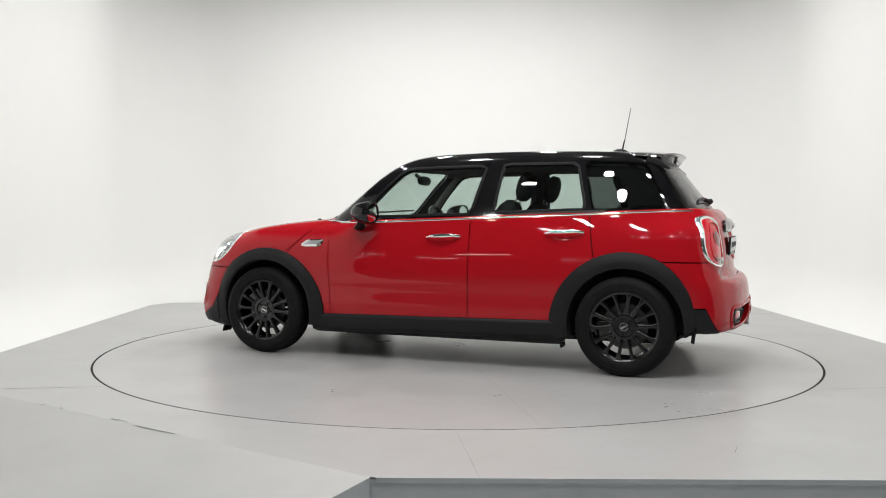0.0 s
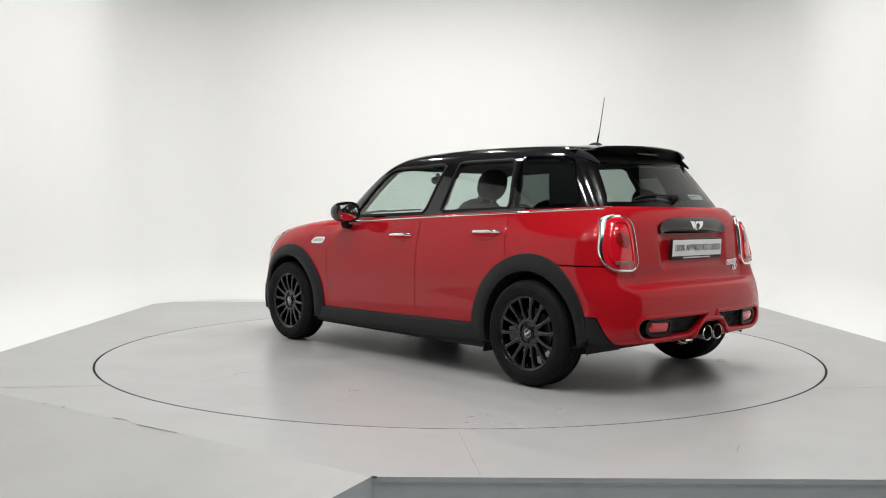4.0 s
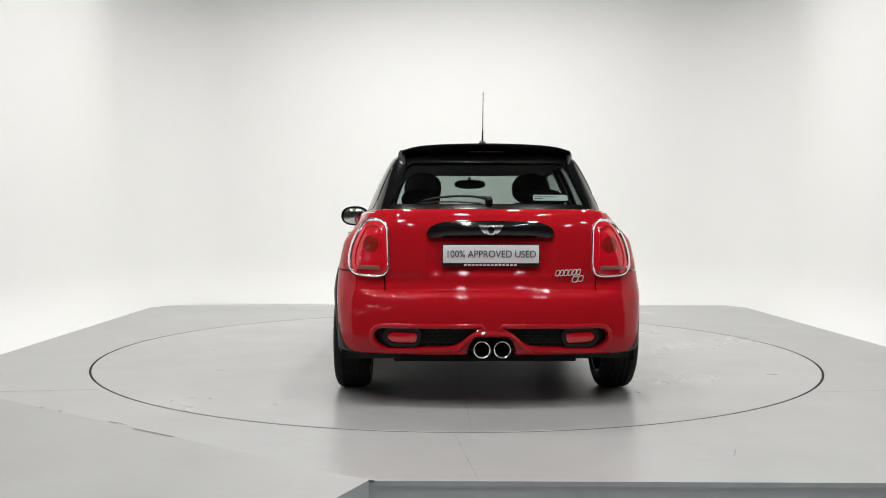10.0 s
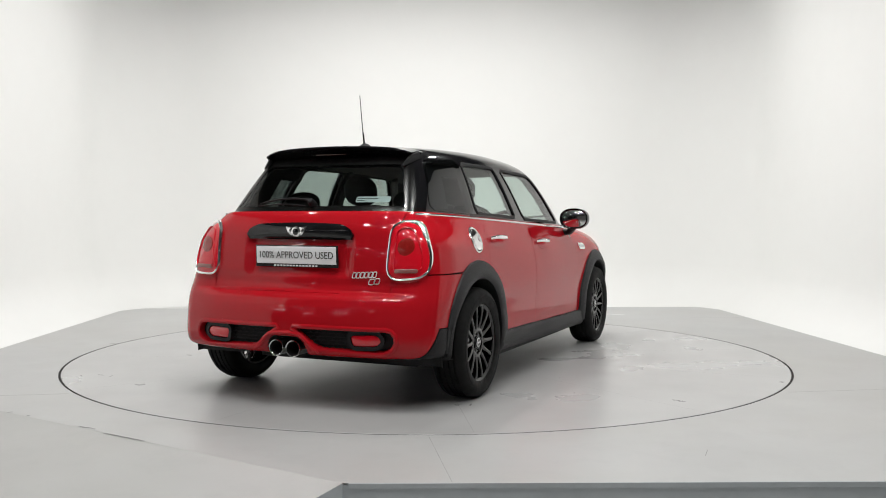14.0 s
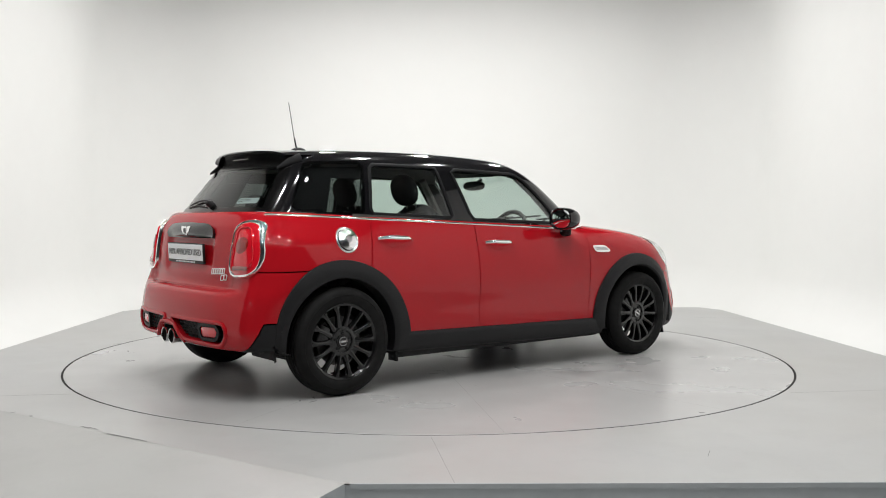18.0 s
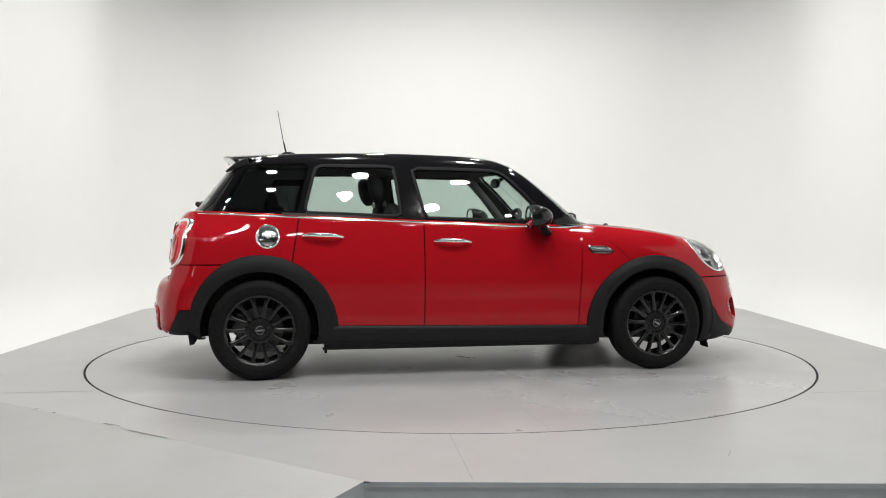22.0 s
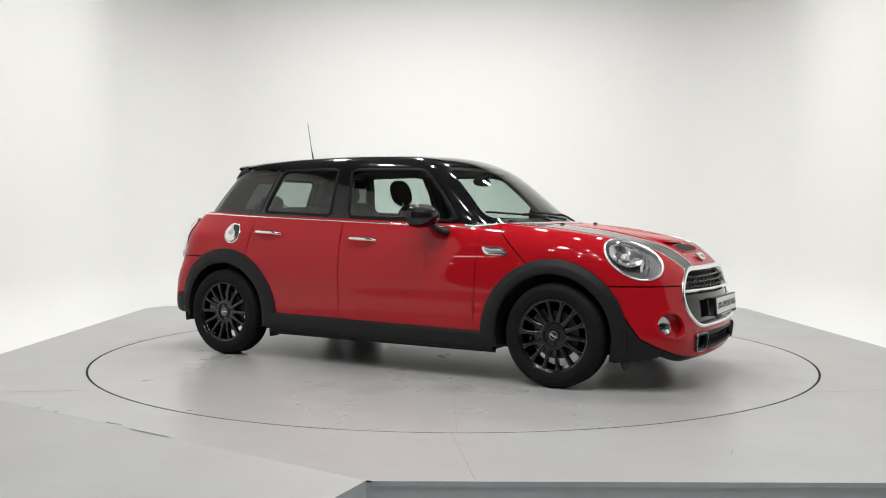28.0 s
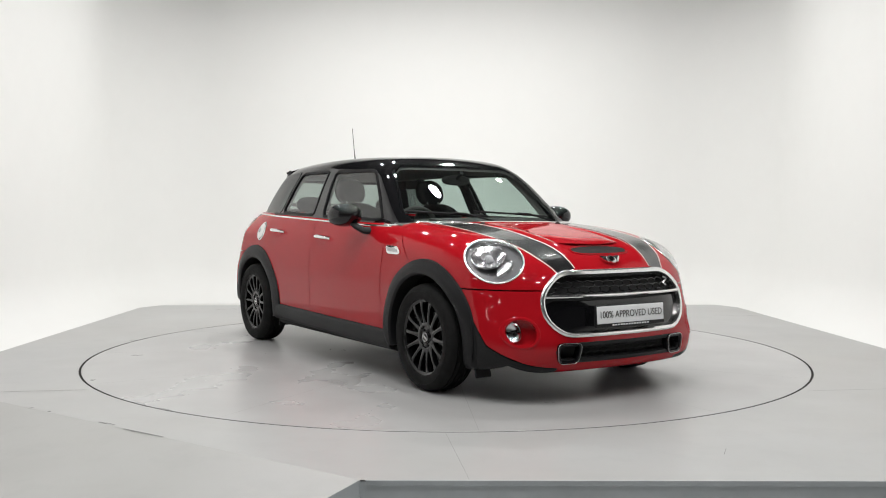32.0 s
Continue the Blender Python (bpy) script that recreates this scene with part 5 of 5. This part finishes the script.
    part("fuel_cap", pad(body_f, SIDE[-1], grow(o, -0.010), 0.010, 0.014, 0.012, 6, 1.3, 0), CHROME, f, "chrome fuel filler cap")
    part("filler_ring", band(body_f, SIDE[-1], o, -0.006, 0.006, 0.007, 0.01, 1.3, 0, 1), CHROME, f)
    part("filler_gap", pad(body_f, SIDE[-1], o, 0.0015, 0.0, 0.004, 4, 1.3, 0), GAPMAT, f)
    part("cap_emboss", pad(body_f, SIDE[-1], oval(0.020, 0.018, 2, 0, (-1.235, 0.874)), 0.0248, 0.001, 0.006, 4, 1.3, 0), SATIN, f)


flanks()


# ---- tail ----
def tail():
    strip = rounded([(-0.335, 0.880), (-0.336, 0.922), (-0.27, 0.958), (0.0, 0.967), (0.27, 0.958), (0.336, 0.922), (0.335, 0.880)], [0.012, 0.03, 0.06, 0.2, 0.06, 0.03, 0.012])
    out = lambda x, y, z: body_f(x + 0.004, y, z)
    part("boot_handle", pad(out, REAR, strip, 0.012, 0.010, 0.03, 7, 2.4, 0), GLOSS, body["tailgate"], "gloss black boot handle strip")
    plate("rear_number_plate", (-1.858, 0.0, 0.792), 3, True)
    # model lettering as plain bars
    badge = None
    for y, z, w, h in [(0.350 + k * 0.0225, 0.697 + 0.001 * k, 0.0085, 0.0145) for k in range(6)] + [(0.444, 0.664, 0.014, 0.015), (0.474, 0.668, 0.013, 0.015)]:
        o = rounded([(y - w - 0.3 * h, z - h), (y + w - 0.3 * h, z - h), (y + w + 0.3 * h, z + h), (y - w + 0.3 * h, z + h)], w * 0.7)
        bm = loop_tube(body_f, REAR, o, 0.0026, 0.003, 6, 2.4, 0)
        if badge is None:
            badge = part("model_badge", bm, ANODISED, body["tailgate"], "silver slanted loops of a model badge")
        else:
            part("badge_loop", bm, ANODISED, body["tailgate"])
    for s in (1, -1):
        o = TAIL_REC[s] * (-1, 1)
        ob = part("rear_intake", band(body_f, REAR, o, -0.008, 0.016, 0.010, 0.03, 2.4, 0, 1), RED, car, "black mesh panel with red lip in the rear bumper")
        part("intake_back", pad(body_f, REAR, grow(o, 0.004), -0.040, 0, -0.036, 6, 2.4, 0), PLASTIC, ob)
        net = rounded([(-s * y, z) for y, z in ((0.09, 0.418), (0.37, 0.418), (0.37, 0.312), (0.19, 0.316))], 0.01)
        part("intake_mesh", hex_mesh(body_f, REAR, net, 0.044, 0.026, 0.0028, -0.022, 2.4), PLASTIC, ob, "black honeycomb mesh")
        fo = rounded([(-s * y, z) for y, z in ((0.380, 0.394), (0.520, 0.400), (0.545, 0.372), (0.520, 0.342), (0.392, 0.338))], 0.018)
        part("rear_fog_lamp", pad(body_f, REAR, fo, -0.010, 0.008, 0.03, 5, 2.4, 0), LENS, ob, "red rear fog lens")
        part("fog_frame", band(body_f, REAR, grow(fo, 0.006), -0.003, 0.016, -0.004, 0.03, 2.4, 0), PLASTIC, ob)
    part("exhaust_shield", pad(body_f, REAR, grow(EXHAUST_ARCH, 0.004), -0.10, 0, -0.09, 5, 2.4, 0), DARK, car)
    ar = np.array([(-0.200, 0.300), (-0.165, 0.318), (-0.130, 0.358), (-0.095, 0.386), (-0.04, 0.394), (0.04, 0.394), (0.095, 0.386), (0.130, 0.358), (0.165, 0.318), (0.200, 0.300)])
    t = np.linspace(0, 9, 40)
    uv = np.stack([np.interp(t, range(10), ar[:, 0]), np.interp(t, range(10), ar[:, 1])], -1)
    P = REAR.cast(body_f, uv, 2.4, 0)
    bm = bmesh.new()
    tube(bm, P + normal_at(body_f, P) * 0.003, 0.013, 8)
    part("exhaust_arch", bm, RED, car, "red lip over the exhaust pipes")
    for y in (0.052, -0.052):
        bm = bmesh.new()
        lathe(bm, [(0.034, -0.25), (0.040, -0.02), (0.0435, 0.0), (0.0445, 0.006), (0.0425, 0.010), (0.039, 0.007), (0.0385, -0.004)], 40, pose(-1.965, y, 0.312, 0, -90, 0))
        pipe = part("exhaust_pipe", bm, CHROME, car, "chrome exhaust tailpipe")
        bm = bmesh.new()
        lathe(bm, [(0.0383, -0.003), (0.0375, -0.03), (0.036, -0.18), (0.001, -0.18)], 32, pose(-1.965, y, 0.312, 0, -90, 0))
        part("pipe_bore", bm, GAPMAT, pipe, "sooty pipe bore")
    # roof spoiler
    ys = np.linspace(-0.475, 0.475, 36)
    rows = []
    for x, dz, k in ((-1.28, 0.003, 0), (-1.40, 0.004, 0), (-1.49, 0.006, 0.6), (-1.535, 0.008, 1.0), (-1.541, 0.001, 1.0), (-1.530, -0.008, 1.0), (-1.48, -0.022, 0.7), (-1.42, -0.055, 0.4)):
        xx = x + 0.085 * k * (np.abs(ys) / 0.475) ** 2.2
        zz = np.array([float(roof_z(max(v, -1.62))) for v in xx]) - 0.105 * ys**2 - 0.022 * (np.abs(ys) / 0.475) ** 8 + dz
        rows.append(np.stack([xx, ys, zz], -1))
    bm = bmesh.new()
    add_grid(bm, np.array(rows))
    bmesh.ops.recalc_face_normals(bm, faces=bm.faces[:])
    sp = part("roof_spoiler", bm, GLOSS, car, "gloss black roof spoiler")
    for s in (1, -1):
        bm = bmesh.new()
        tube(bm, [(-1.36, s * 0.485, 1.350), (-1.43, s * 0.470, 1.325), (-1.50, s * 0.455, 1.285)], [0.028, 0.022, 0.006], 8, flat=0.5, up=(0, s, 0.3))
        part("spoiler_fin", bm, PLASTIC, sp)
    bm = bmesh.new()
    box(bm, (-1.507, -0.10, 1.352), (-1.498, 0.10, 1.358), 0.002)
    part("brake_light", bm, LENS_DIM, sp, "slim high brake light")
    # aerial
    bm = bmesh.new()
    P = np.array([[(-1.100 + 0.058 * math.cos(a) * r, 0.026 * math.sin(a) * r, 1.422 + h) for r, h in ((1.15, -0.006), (1.0, 0.008), (0.75, 0.020), (0.4, 0.028), (0.02, 0.030))] for a in np.linspace(0, 2 * math.pi, 24, endpoint=False)])
    add_grid(bm, P, close_u=True)
    bmesh.ops.recalc_face_normals(bm, faces=bm.faces[:])
    aer = part("aerial", bm, PLASTIC, car, "black roof aerial")
    bm = bmesh.new()
    tube(bm, [(-1.116, 0, 1.444), (-1.130, 0, 1.505), (-1.134, 0, 1.52), (-1.172, 0, 1.733)], [0.006, 0.0048, 0.0028, 0.0022], 8)
    part("aerial_rod", bm, PLASTIC, aer)
    # rear wiper
    bm = bmesh.new()
    yz = np.stack([np.linspace(0.0, 0.36, 12), 1.066 + 0.030 * np.sin(np.linspace(0.15, 1, 12) * math.pi) ** 0.8], -1)
    P = REAR.cast(green_f, yz * (-1, 1), 2.4, 0)
    N = normal_at(green_f, P)
    tube(bm, P + N * 0.012, [0.011] * 2 + [0.0065] * 7 + [0.006, 0.005, 0.004], 6)
    P = REAR.cast(green_f, np.stack([np.linspace(-0.36, -0.02, 12) - 0.02, 1.058 + 0.010 * np.sin(np.linspace(0, math.pi, 12))], -1), 2.4, 0)
    tube(bm, P + N * 0.006, 0.0045, 6)
    w = part("rear_wiper", bm, PLASTIC, car, "black rear wiper")
    bm = bmesh.new()
    p = at(green_f, REAR, 0.0, 1.070, 0.012, 2.4)
    lathe(bm, [(0.001, 0.030), (0.013, 0.027), (0.019, 0.014), (0.022, -0.02)], 20, pose(*p, 0, -60, 0))
    part("wiper_pivot", bm, PLASTIC, w)
    o = rounded([(0.245, 1.120), (0.440, 1.120), (0.440, 1.088), (0.245, 1.088)], 0.004)
    part("window_sticker", pad(green_f, REAR, o, -0.012, 0, 0.0, 3, 2.4, 0), STICKER, car, "pale dealer sticker inside the rear window")
    bm = bmesh.new()
    for y0, y1, z in ((0.252, 0.37, 1.108), (0.252, 0.30, 1.098)):
        P = REAR.cast(green_f, np.stack([np.linspace(y0, y1, 6), np.full(6, z)], -1), 2.4, 0)
        tube(bm, P + normal_at(green_f, P) * -0.0105, 0.0016, 4)
    part("sticker_print", bm, TRIM, car, "bars of small print")


tail()


# ---- cabin ----
def soft_box(sx, sy, sz, n=3.2, seg=20):
    """A cushion: a rounded block about its own middle."""
    U, V = np.meshgrid(np.linspace(-math.pi / 2, math.pi / 2, seg // 2 + 1), np.linspace(0, 2 * math.pi, seg, endpoint=False), indexing="ij")
    p = lambda c: np.sign(c) * np.abs(c) ** (2 / n)
    P = np.stack([sx * p(np.cos(U)) * p(np.cos(V)), sy * p(np.cos(U)) * p(np.sin(V)), sz * p(np.sin(U))], -1)
    bm = bmesh.new()
    add_grid(bm, P, close_v=True)
    bmesh.ops.remove_doubles(bm, verts=bm.verts[:], dist=0.0005)
    bmesh.ops.recalc_face_normals(bm, faces=bm.faces[:])
    return bm


def cabin():
    for s in (1, -1):
        seat = part("front_seat", soft_box(0.26, 0.25, 0.085), CLOTH, car, "black cloth front seat", m=pose(0.02, s * 0.36, 0.50, 0, -6, 0))
        part("backrest", soft_box(0.075, 0.245, 0.33, 2.8), CLOTH, seat, m=pose(-0.30, 0, 0.32, 0, -17, 0))
        part("headrest", soft_box(0.050, 0.125, 0.105, 2.4), CLOTH, seat, "padded headrest", m=pose(-0.470, 0, 0.735, 0, -10, 0))
        for d in (0.05, -0.05):
            bm = bmesh.new()
            tube(bm, [(-0.40, d, 0.56), (-0.455, d, 0.72)], 0.007, 8)
            part("headrest_post", bm, SATIN, seat)
    bench = part("rear_bench", soft_box(0.26, 0.60, 0.09), CLOTH, car, "black cloth rear bench", m=pose(-0.80, 0, 0.50))
    part("bench_back", soft_box(0.08, 0.60, 0.28, 3.0), CLOTH, bench, m=pose(-0.32, 0, 0.30, 0, -16, 0))
    for y in (0.37, -0.37):
        part("headrest", soft_box(0.045, 0.115, 0.065, 2.4), CLOTH, bench, m=pose(-0.42, y, 0.590))
    bm = bmesh.new()
    box(bm, (-1.62, -0.52, 0.40), (-1.20, 0.52, 0.92), 0.03)
    part("boot_trim", bm, TRIM, car, "dark boot lining")
    # dashboard
    ys = np.linspace(-0.70, 0.70, 24)
    rows = []
    for dx, z in ((-0.30, 0.60), (-0.36, 0.72), (-0.34, 0.86), (-0.28, 0.905), (-0.10, 0.925), (0.06, 0.945)):
        rows.append(np.stack([0.86 - 0.33 * ys**2 + dx, ys, np.full(24, z) + (0.018 if z > 0.8 else 0) * np.exp(-((ys + 0.36) / 0.16) ** 2)], -1))
    bm = bmesh.new()
    add_grid(bm, np.array(rows))
    bmesh.ops.recalc_face_normals(bm, faces=bm.faces[:])
    part("dashboard", bm, TRIM, car, "dark grey dashboard")
    bm = bmesh.new()
    a = np.linspace(0, 2 * math.pi, 40, endpoint=False)
    tube(bm, np.stack([0 * a, 0.185 * np.cos(a), 0.185 * np.sin(a)], -1), 0.016, 8, closed=True, up=(1, 0, 0))
    sw = part("steering_wheel", bm, TRIM, car, "black three-spoke steering wheel", m=pose(0.38, -0.36, 0.88, 0, 24, 0))
    part("wheel_hub", soft_box(0.025, 0.07, 0.06), TRIM, sw)
    for d in ((0, 0.17, 0.0), (0, -0.17, 0.0), (0, 0, -0.17)):
        bm = bmesh.new()
        tube(bm, [(0.0, 0, 0), d], 0.015, 8, flat=0.5, up=(1, 0, 0.01))
        part("wheel_spoke", bm, TRIM, sw)
    bm = bmesh.new()
    tube(bm, [(0.03, 0, 0), (0.25, 0, -0.02)], 0.04, 10)
    part("steering_column", bm, TRIM, sw)
    inner = part("interior_mirror", soft_box(0.018, 0.120, 0.035, 2.6), PLASTIC, car, "black rear-view mirror", m=pose(0.385, 0, 1.245, 0, 0, 0))
    bm = bmesh.new()
    tube(bm, [(0.015, 0, 0.01), (0.07, 0, 0.05)], 0.014, 8)
    part("mirror_arm", bm, PLASTIC, inner)
    for s in (1, -1):
        # door linings
        xs, zs = np.linspace(-1.15, 0.72, 30), np.linspace(0.30, 0.955, 10)
        uv = np.stack(np.meshgrid(xs, zs, indexing="ij"), -1)
        foot = np.where(uv[..., 0] < -0.80, 0.76, 0.30)
        uv[..., 1] = foot + (uv[..., 1] - 0.30) / 0.655 * (belt_z(uv[..., 0]) + 0.010 - foot)
        P = side_cast(body_f, s, np.minimum(uv, [9, 0.96]))
        P[..., 2] = uv[..., 1]
        P[..., 1] -= s * (0.065 - 0.03 * np.clip((uv[..., 1] - 0.85) / 0.1, 0, 1))
        bm = bmesh.new()
        add_grid(bm, P, flip=s > 0)
        part("door_lining", bm, TRIM, car, "dark grey door lining")
        bm = bmesh.new()
        P = side_cast(green_f, s, np.array([[0.30, 1.30], [0.42, 1.18], [0.60, 0.98]]))
        part_pts = P - np.array([0, s * 0.04, 0])
        tube(bm, part_pts, 0.028, 8)
        part("pillar_lining", bm, HEADLINER, car, "light grey pillar lining")
        bm = bmesh.new()
        P = side_cast(green_f, s, np.array([[-0.365, 1.32], [-0.35, 1.15], [-0.34, 0.98]])) - np.array([0, s * 0.035, 0])
        tube(bm, P, 0.038, 8, flat=0.5, up=(0, 1, 0.01))
        part("pillar_lining", bm, TRIM, car)


cabin()


# ---- movement ----
RATE, START = -6.7416, 158.89  # degrees a second, and at the start
HEADING, SPOT = 0.42, Vector((-0.075, -0.124, 0))  # how the car stands on the disc


def motions():
    rows, disc = [], []
    for t in range(33):
        a = START + RATE * t
        p = Matrix.Rotation(radians(a), 3, "Z") @ SPOT
        rows.append((t, pose(p.x, p.y, 0, 0, 0, a + HEADING)))
        disc.append((t, pose(0, 0, 0, 0, 0, a)))
    walk(car, rows)
    walk(turntable, disc)


motions()
